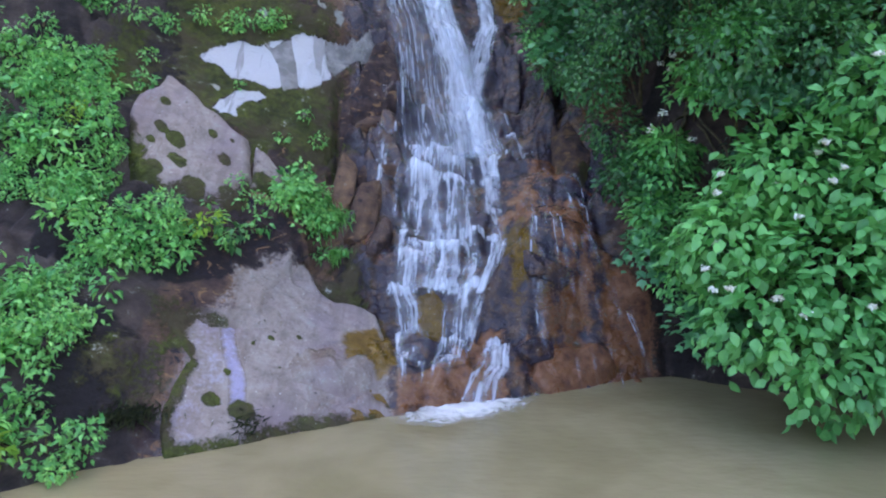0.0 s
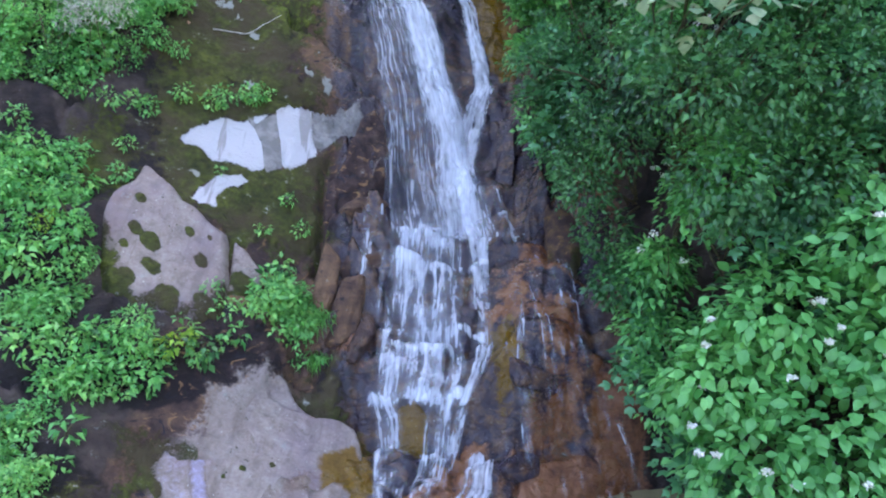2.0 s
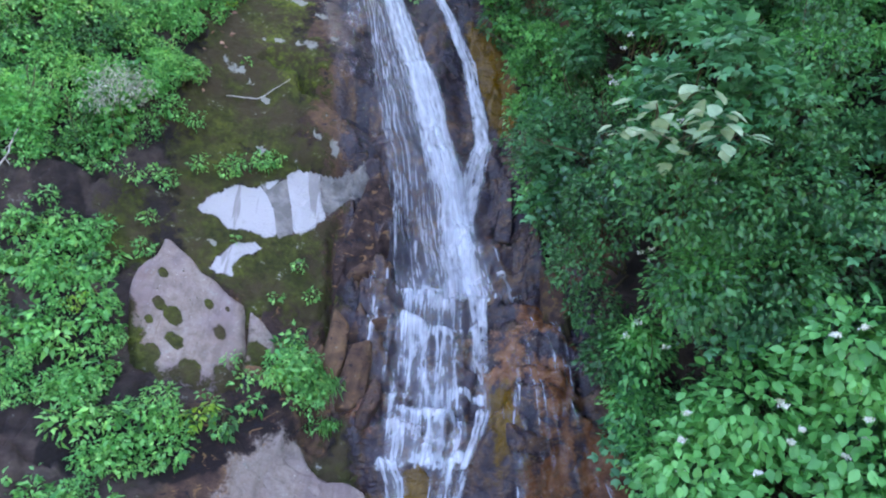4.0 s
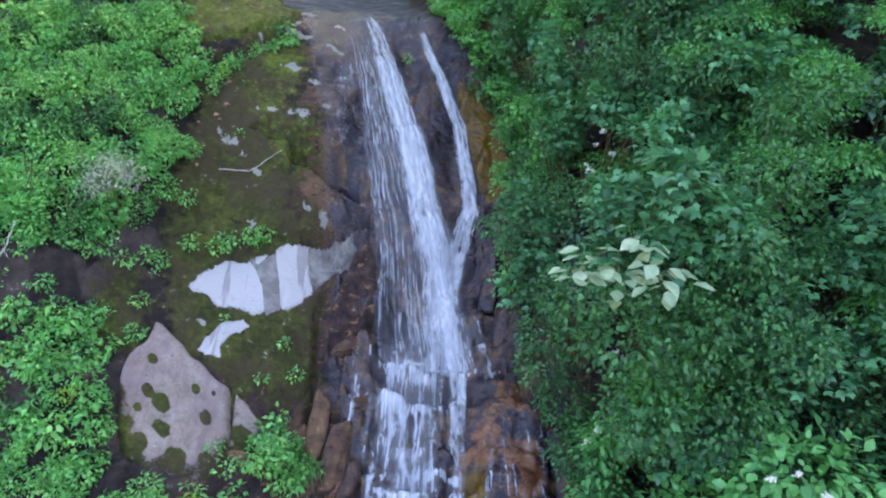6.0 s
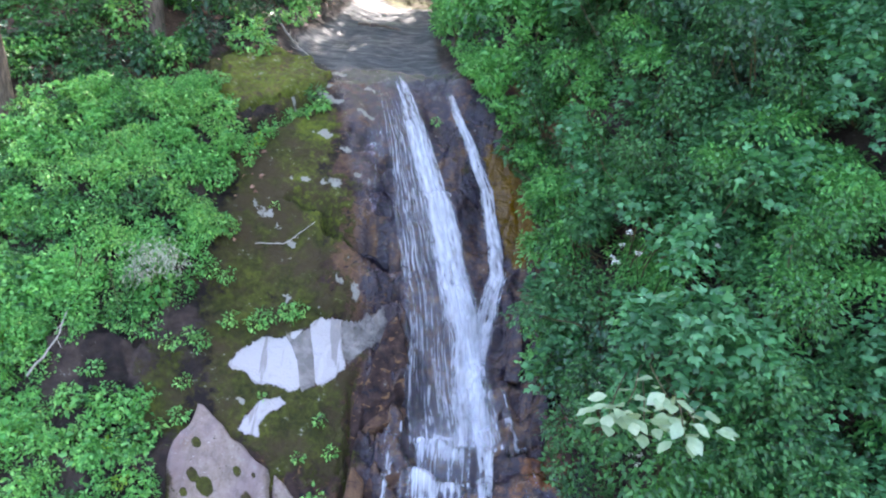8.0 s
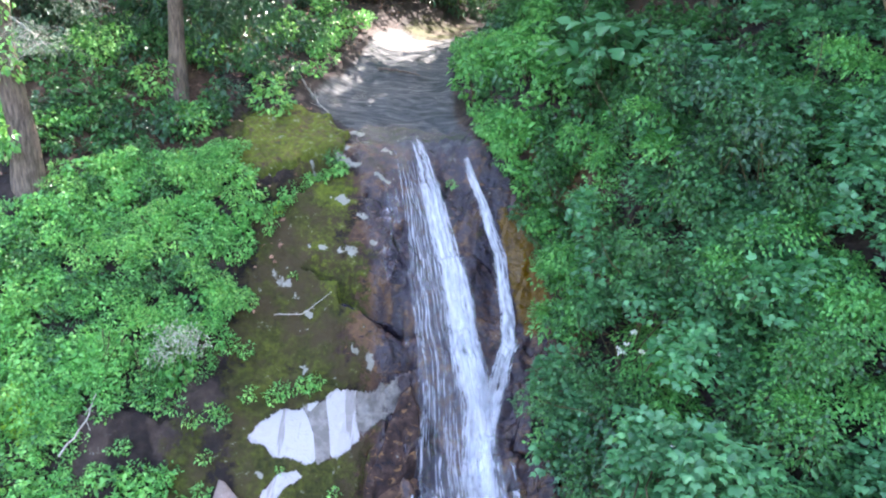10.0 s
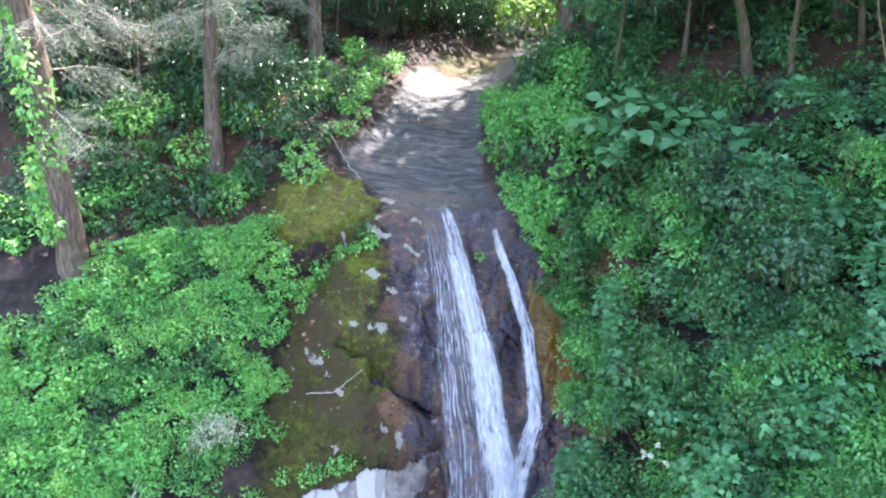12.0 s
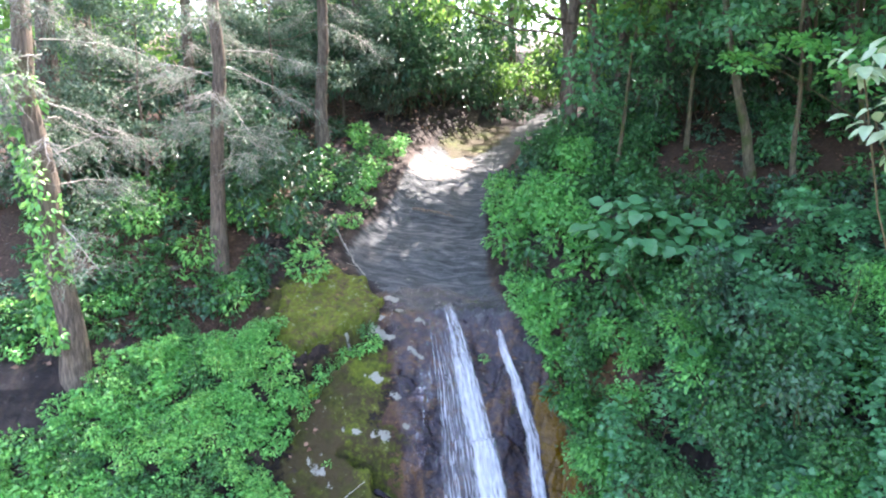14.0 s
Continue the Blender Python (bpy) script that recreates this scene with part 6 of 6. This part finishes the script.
for k, (thing, spots) in enumerate(((t1, ((3.0, 0.4), (3.4, -2.6), (3.8, 2.9), (3.2, -0.9), (4.4, 0.2), (4.2, -2.2), (2.1, -0.6))),
                                    (t2, ((1.6, -0.5), (2.1, 0.5), (2.5, 2.7), (2.7, -1.2), (3.0, -2.5), (3.3, 0.1), (2.2, -2.0))),
                                    (t3, ((2.6, -0.4), (3.2, -2.4), (3.6, 0.3), (2.9, 2.9))), (t4, ((2.3, -0.8), (2.9, -2.2), (3.3, 0.2), (3.8, -1.4))))):
    dead_sprays(thing, [((0, 0, z + d), a + d * 3) for z, a in spots for d in (0.0, 0.45)], 1.5, 20, 100 + k)

# small hemlocks in the shade of the left bank
for x, y, h in ((-6.6, 11.4, 3.6), (-5.5, 12.3, 3.2), (-7.8, 10.4, 3.8), (-5.3, 14.0, 3.4), (-8.6, 13.0, 4.2), (-4.6, 16.6, 3.6), (-6.9, 15.2, 4.4), (-3.9, 18.4, 3.8)):
    tree("young_hemlock", on_land(x, y), h, 0.035, (0.1, -0.2), BARK, 15, "young hemlock with thin grey-green drooping sprays", 0.12, 1.5, 0.07, 7000, LEAF_HEMLOCK)

# ivy on the first trunk
cl = []
for z in np.arange(0.4, 4.4, 0.17):
    a = rng.uniform(2.2, 5.6)
    cl.append(clump(rng, (math.cos(a) * 0.2 - 0.04 * z, math.sin(a) * 0.2 - 0.02 * z, z), (0.19, 0.18, 0.2), 50, 0.09, OVATE, down=0.8, lift=0.2))
v, f = joined(cl)
put("ivy", raw_mesh("ivy", v, f), LEAF_HERB, t1, "bright green ivy leaves climbing the trunk")

# tall added trees whose high, unseen crowns lean out and shade the fall and the bank
for x, y, h, lx, ly in ((1.9, 17.6, 9.5, 0.3, -3.6), (3.9, 17.2, 9.5, 0.4, -3.2), (6.4, 16.8, 10, 0.0, -3.0), (5.6, 13.6, 10, 0.2, -1.6), (8.4, 12.4, 10, -0.6, -1.2), (7.6, 15.4, 10, -0.4, -1.8), (4.4, 19.4, 11, 0.0, -3.4), (2.9, 15.6, 10.5, 0.0, -1.4), (9.0, 17.0, 11, -0.8, -1.8), (8.8, 10.6, 8.5, -3.6, -0.4), (8.4, 13.2, 8.5, -3.2, -1.0), (9.6, 11.6, 8.5, -5.0, -1.2), (7.8, 14.6, 9, -2.6, -2.6), (9.4, 9.4, 9, -4.2, 0.4)):
    tree("tree", on_land(x, y), h, 0.13, (lx, ly), BARK, 20, hemlock, 0.58, 4.2, 0.28, 4200)

# rhododendrons under the trees
thick = [(x, y) for o, g in (([(-3.8, 11.9), (-3.4, 16.8), (-3.2, 19.0), (-2.0, 20.8), (1.0, 20.8), (1.2, 25), (-9, 25), (-11, 11.0), (-6.0, 10.6)], 1.4),
                             ([(1.0, 15.5), (1.4, 20.5), (8, 22), (11, 12), (7.0, 12.2), (3.2, 14.2)], 1.35)) for x, y in zip(*scatter(o, g))]
thick += [(-4.2, 11.3), (-3.9, 12.2), (-4.9, 11.6), (-3.6, 17.2), (-3.3, 18.0), (-3.0, 18.9), (-3.9, 18.4), (-2.6, 19.8), (-3.6, 19.6)]
for x, y in thick:
    if polygon_field(np.array(x), np.array(y), BED) > (-0.6 if x < -2 else -1.0) or (-4.9 < x < -3.0 and 11.8 < y < 16.5):
        continue
    h = rng.uniform(0.7, 1.5) * (1.0 if y < 16 else 1.45)
    cl = [((0, 0, h * 0.7), (0.85, 0.85, 0.6))] + [(rng.normal(0, 0.5, 3) * (1, 1, 0.5) + (0, 0, h * 1.15), (0.45, 0.45, 0.32)) for _ in range(4)]
    shrub("rhododendron", on_land(x, y), cl, LEAF_RHODO if x < 0 or rng.random() < 0.75 else LEAF_SHRUB, "dark glossy rhododendron under the trees", "rhododendron", 0.17, NARROW, 0.47, "understorey", lift=0.8)

for x, y in [(-2.9, 21.2), (-1.6, 21.9), (1.7, 20.3), (-3.3, 20.2), (-1.0, 23.4), (0.2, 24.6), (2.4, 23.0), (3.0, 25.5), (1.4, 27.5)]:
    cl = [((0, 0, 0.7), (0.75, 0.6, 0.6))] + [(rng.normal(0, 0.4, 3) + (0, 0, 1.4), (0.45, 0.45, 0.35)) for _ in range(3)]
    shrub("shrub", on_land(x, y), cl, LEAF_CROWN, "sunlit green shrub beyond the stream bed", "shrub", 0.14, OVATE_S, 0.5, "understorey")

for x, y in [(-2.1, 20.5), (-1.3, 21.2), (-2.9, 19.9), (-0.6, 22.2), (-3.4, 18.8), (-1.8, 21.6)]:
    cl = [((0, 0, 0.4), (0.6, 0.5, 0.35)), ((rng.normal(0, 0.3), 0, 0.8), (0.4, 0.4, 0.25))]
    shrub("rhododendron", on_land(x, y), cl, LEAF_RHODO, "low dark rhododendron above the stream bed", "rhododendron", 0.16, NARROW, 0.5, "understorey", lift=0.8)

# a slim tree whose flat leaf sprays hang in over the upper bank
cl = [(np.array(c) - on_land(6.4, 10.2), (r, r * 0.8, 0.07)) for c, r in (((4.6, 9.6, 10.4), 0.6), ((5.3, 9.3, 10.1), 0.55), ((3.9, 10.2, 10.5), 0.55), ((5.6, 9.0, 10.6), 0.6), ((4.9, 9.0, 10.8), 0.5), ((3.3, 11.0, 10.4), 0.5), ((4.2, 9.4, 10.0), 0.45))]
# bright leaf colour makes up for light the sprays don't get
shrub("young_tree", on_land(6.4, 10.2), cl, LEAF_BRIGHT, "slim young tree with flat leaf sprays over the bank, painted bright as lit", "tree", 0.11, LOBED, 0.55, "trees of the wood", lift=0.9, spread=0.25, hollow=0.0, sag=0.18)

# low green plants and fallen leaves on the left bank
for x, y in zip(*scatter([(-7.5, 8.2), (-5.4, 8.7), (-3.8, 9.9), (-3.3, 10.6), (-3.0, 14.5), (-4.0, 15.5), (-9.0, 12.0)], 0.4)):
    if rng.random() < 0.85:
        r = rng.uniform(0.16, 0.36)
        shrub("undergrowth", on_land(x, y), [((0, 0, r * 0.8), (r, r, r * 0.7))], (LEAF_HERB, LEAF_SHRUB, LEAF_RHODO)[int(rng.choice(3, p=(0.2, 0.4, 0.4)))], "low green plant among fallen leaves", "plant", 0.09, OVATE_S, 0.6, "undergrowth", False)
# right bank undergrowth, its deep shade put into dark leaf colours
for x, y in zip(*scatter([(2.2, 10.2), (2.0, 14.5), (6.5, 14.5), (8.0, 10.5), (6.5, 8.6), (4.2, 9.4)], 0.42)):
    if rng.random() < (0.42 if y > 10.6 else 0.45 if x > 3.0 and y > 9.3 else 0.8):
        r = rng.uniform(0.2, 0.42)
        shrub("undergrowth", on_land(x, y), [((0, 0, r * 0.7), (r, r, r * 0.5))], LEAF_SHRUB if rng.random() < 0.5 else LEAF_RHODO, "low green plant, painted dark for deep shade", "plant", 0.11, OVATE_S, 0.5, "undergrowth", False, lift=0.85)
for x, y in zip(*scatter([(-3.3, 11.9), (-3.05, 12.2), (-2.95, 14.5), (-2.95, 16.6), (-3.3, 16.6), (-3.4, 13.0)], 0.3)):
    r = rng.uniform(0.14, 0.24)
    shrub("undergrowth", on_land(x, y), [((0, 0, r * 0.7), (r, r, r * 0.6))], LEAF_BRIGHT, "low bright green plant beside the stream bed", "plant", 0.07, OVATE_S, 0.5, "undergrowth", False)
for x, y in zip(*scatter([(-6.9, 8.0), (-5.4, 8.6), (-3.9, 9.7), (-3.7, 10.5), (-5.0, 10.4), (-6.9, 9.4)], 0.32)):
    r = rng.uniform(0.13, 0.25)
    shrub("undergrowth", on_land(x, y), [((0, 0, r * 0.9), (r, r, r * 0.5)), (rng.normal(0, 0.1, 3) + (0, 0, r * 0.5), (r * 0.7, r * 0.7, r * 0.4))], LEAF_BRIGHT if rng.random() < 0.3 else LEAF_SHRUB, "leafy green plant among red-brown fallen leaves", "plant", 0.075, OVATE_S, 0.5, "undergrowth", False, lift=0.8)
n = 9000
x, y = np.where(rng.random(n) < 0.65, rng.uniform(-11, -2.6, n), rng.uniform(1.2, 9, n)), rng.uniform(8.1, 22, n)
x, y = x[(x < 0) | (y > 10.6)], y[(x < 0) | (y > 10.6)]
keep = polygon_field(x, y, BED) < -0.1
x, y = x[keep], y[keep]
p = np.stack([x, y, land(x, y) + 0.012], -1)
way = rng.normal(0, 1, (len(x), 3)) * (1, 1, 0.15)
v, f = leaves(p, way, land_normal(x, y) + rng.normal(0, 0.25, (len(x), 3)), rng.uniform(0.05, 0.12, len(x)), OVATE_S)
put("fallen_leaves", raw_mesh("fallen_leaves", v, f), LITTER, None, "brown fallen leaves covering the bank", "leaves", "", "stuff")

# woods beyond, all round
sets = []
for k in range(980):
    ahead = k < 720
    a = rng.uniform(0.26 * math.pi, 0.78 * math.pi) if ahead else rng.choice((rng.uniform(-0.25, 0.2), rng.uniform(0.85, 1.25))) * math.pi
    d = rng.uniform(21, 34) if ahead else rng.uniform(28, 46)
    x, y = -1 + d * math.cos(a), 6 + d * math.sin(a)
    up = rng.uniform(0.0, 1.0) ** 1.3 * 13 + 0.4 if ahead else rng.uniform(0.5, 15)
    if ahead and abs(x + 1.2) < 2.2 and up < 5:
        continue
    r = 1.7 if ahead else 2.6
    if in_gap((x, y, float(land(x, y)) + up)):
        continue
    sets.append(clump(rng, (x, y, float(land(x, y)) + up), (r, r, r * 0.6), 85 if ahead else 50, 0.36 if ahead else 0.7, DIAMOND, hollow=0.1, spread=0.6))
for k in range(170):
    x, y = rng.uniform(-7, 9), rng.uniform(29, 38)
    sets.append(clump(rng, (x, y, float(land(x, y)) + rng.uniform(0.5, 15)), (1.9, 1.7, 1.3), 85, 0.36, DIAMOND, hollow=0.1, spread=0.6))
v, f = joined(sets)
put("far_woods", raw_mesh("far_woods", v, f), LEAF_CROWN, None, "dense green woodland beyond the stream", "woods", "", "stuff")

# ---------------------------------------------------------------- small things
rng = np.random.default_rng(33)

def dead_branch(name, points, radius, label, twigs=6, seed=0, material=DRY):
    """A fallen bough along a few places, with broken side twigs."""
    r = np.random.default_rng(seed)
    pts = np.array(points)
    k = np.linspace(0, 1, 12)
    line = np.stack([np.interp(k, np.linspace(0, 1, len(pts)), pts[:, j]) for j in range(3)], -1) + r.normal(0, radius * 0.4, (12, 3))
    centre = line[0].copy()
    thing = base(name, centre, label, "branch")
    v, f = tubes([(line - centre, np.linspace(radius, radius * 0.4, 12))], 7)
    put("bough", raw_mesh("bough", v, f, True), material, thing)
    for _ in range(twigs):
        s = line[r.integers(2, 12)] - centre
        e = s + r.normal(0, 1, 3) * (0.12, 0.08, 0.08) + (0, -0.05, 0.06)
        v, f = tubes([(wander(r, s, e, 5, 0.2), np.linspace(radius * 0.4, 0.002, 5))], 5)
        put("twig", raw_mesh("twig", v, f, True), material, thing)
    return thing


def along_land(places, lift):
    return [(x, y, float(land(x, y)) + lift) for x, y in places]


dead_branch("fallen_branch", along_land([(-3.4, 12.0), (-2.95, 11.55), (-2.5, 11.05)], 0.08), 0.02, "grey dead branch lying beside the stream lip", 5, 1, TWIG)
dead_branch("fallen_branch", along_land([(-2.5, 8.2), (-2.15, 8.36), (-1.82, 8.58)], 0.05), 0.009, "thin pale twig lying on the mossy rock", 1, 2)
dead_branch("fallen_branch", [(-4.3, 6.25, 3.2), (-4.05, 6.4, 3.55), (-3.95, 6.5, 3.85)], 0.014, "thin grey dead stick leaning on the rock", 2, 3)
dead_branch("fallen_log", along_land([(-9.0, 9.3), (-7.4, 9.3), (-6.0, 9.6), (-5.2, 9.9)], 0.1), 0.09, "brown fallen log among the leaf litter", 3, 4, BARK)
dead_branch("fallen_branch", along_land([(-2.2, 13.55), (-1.7, 13.5), (-1.35, 13.45)], 0.05), 0.03, "dark wet stick lying across the stream bed", 2, 5, BARK)

# a withered grey clump hanging over the rock
shrub("withered_shrub", on_land(-3.35, 7.5), [(np.array((-3.3, 7.08, 4.4)) - on_land(-3.35, 7.5), (0.36, 0.2, 0.2)), (np.array((-3.08, 7.1, 4.3)) - on_land(-3.35, 7.5), (0.22, 0.16, 0.2)), (np.array((-3.4, 6.95, 4.18)) - on_land(-3.35, 7.5), (0.2, 0.16, 0.16))], LEAF_WITHERED,
      "withered grey shrub hanging over the rock", "shrub", 0.055, blade(0.16, 0.6, 0.05, 0.4, True), 0.34, "", True, hollow=0.0, spread=0.8, down=0.9)

# bare roots hanging from the edge of the green mound
for x, y, ln in [(-4.0, 6.98, 0.5), (-3.86, 7.05, 0.6), (-3.7, 7.1, 0.45), (-3.62, 7.12, 0.7), (-3.5, 7.16, 0.4), (-3.3, 7.25, 0.45), (-3.95, 6.95, 0.35)]:
    top = np.array((x, y - 0.12, float(land(x, y)) + 0.5))
    thing = base("hanging_root", top, "thin bare root hanging over the rock", "root", "hanging roots")
    for _ in range(2):
        v, f = tubes([(wander(rng, rng.normal(0, 0.03, 3), (rng.normal(0, 0.12), -0.12, -ln), 7, 0.1), np.linspace(0.006, 0.002, 7))], 5)
        put("root_strand", raw_mesh("root_strand", v, f, True), STEM, thing)

# grass tufts under the ledge, and moss tufts at the water's edge
def tuft(place, n, length, material, label, category, seed, droop=0.8):
    r = np.random.default_rng(seed)
    way = r.normal(0, 0.5, (n, 3)) + (0, -0.5, 0.25 - droop)
    p = r.normal(0, 1, (n, 3)) * (0.07, 0.04, 0.03)
    v, f = leaves(p, way, r.normal(0, 0.4, (n, 3)) + (0, -0.5, 1.0), length * r.uniform(0.5, 1.2, n), blade(0.07, 0.5, 0.02, 0.4, True))
    ob = put(category, raw_mesh(category, v, f), material, None, label, category.replace("_", " "), "", "stuff")
    ob.location = place
    return ob


for i, (x, y) in enumerate([(-1.1, 6.15), (-1.0, 6.25), (-1.22, 6.2), (-0.95, 6.1), (-1.15, 6.35)]):
    tuft((x, y, float(land(x, y)) + 0.08), 200, 0.12, LEAF_HERB, "drooping fine green grass tuft on the rock", "grass_tuft", 30 + i)
for i, (x, y) in enumerate([(-1.42, 4.47), (-1.35, 4.49), (-2.0, 4.22), (-2.12, 4.2), (-1.93, 4.28)]):
    tuft((x, y, max(0.02, float(land(x, y))) + 0.05), 150, 0.075, LEAF_MOSS, "dark moss tuft on the stone at the waterline", "moss_tuft", 50 + i, 0.5)

# leafy sprigs rooted in the cracks of the mossy face
for x, y, r in [(-2.35, 7.62, 0.12), (-2.0, 7.85, 0.11), (-1.85, 7.9, 0.12), (-2.6, 7.5, 0.12), (-2.75, 7.75, 0.13), (-1.45, 7.15, 0.09), (-1.3, 6.95, 0.1), (-1.6, 6.75, 0.08), (-2.35, 8.6, 0.07), (-2.1, 7.1, 0.06),
                (-3.1, 6.95, 0.12), (-3.3, 7.05, 0.13), (-2.95, 7.2, 0.1), (-3.7, 6.95, 0.12), (-3.95, 6.8, 0.14), (-0.35, 10.25, 0.09), (-2.85, 6.6, 0.13), (-2.9, 6.85, 0.1), (-1.85, 6.0, 0.1), (-1.7, 5.95, 0.12), (-4.02, 6.85, 0.2), (-3.95, 6.7, 0.17), (-3.54, 6.93, 0.12), (-3.38, 6.56, 0.2), (-3.56, 6.5, 0.2), (-3.25, 6.65, 0.16), (-2.26, 7.69, 0.15), (-1.96, 7.85, 0.16), (-2.97, 7.68, 0.17), (-3.5, 7.2, 0.16), (-3.75, 6.55, 0.13), (-2.85, 7.2, 0.14), (-3.35, 7.2, 0.13)]:
    n = land_normal(np.array(x), np.array(y))
    shrub("sprig", (x, y, float(land(x, y))), [(n * r * 0.8, (r, r, r * 0.8))], LEAF_HERB if r < 0.125 else LEAF_BRIGHT, "small leafy sprig rooted in the rock", "herb", 0.05, OVATE_S, 0.32, "sprigs on the rock", False, hollow=0.2)

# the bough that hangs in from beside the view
bough = broad_sapling(on_land(4.6, 5.4), [((2.55, 4.62, 9.32), 0.16), ((2.45, 4.6, 9.62), 0.14), ((2.8, 4.65, 9.45), 0.16), ((2.7, 4.6, 9.15), 0.16), ((2.65, 4.6, 9.7), 0.16)], 0.135, LEAF_GLOSSY, "tall slender tree with glossy hanging leaves, glint painted pale", 12, blade(0.6, 0.25, 0.06))
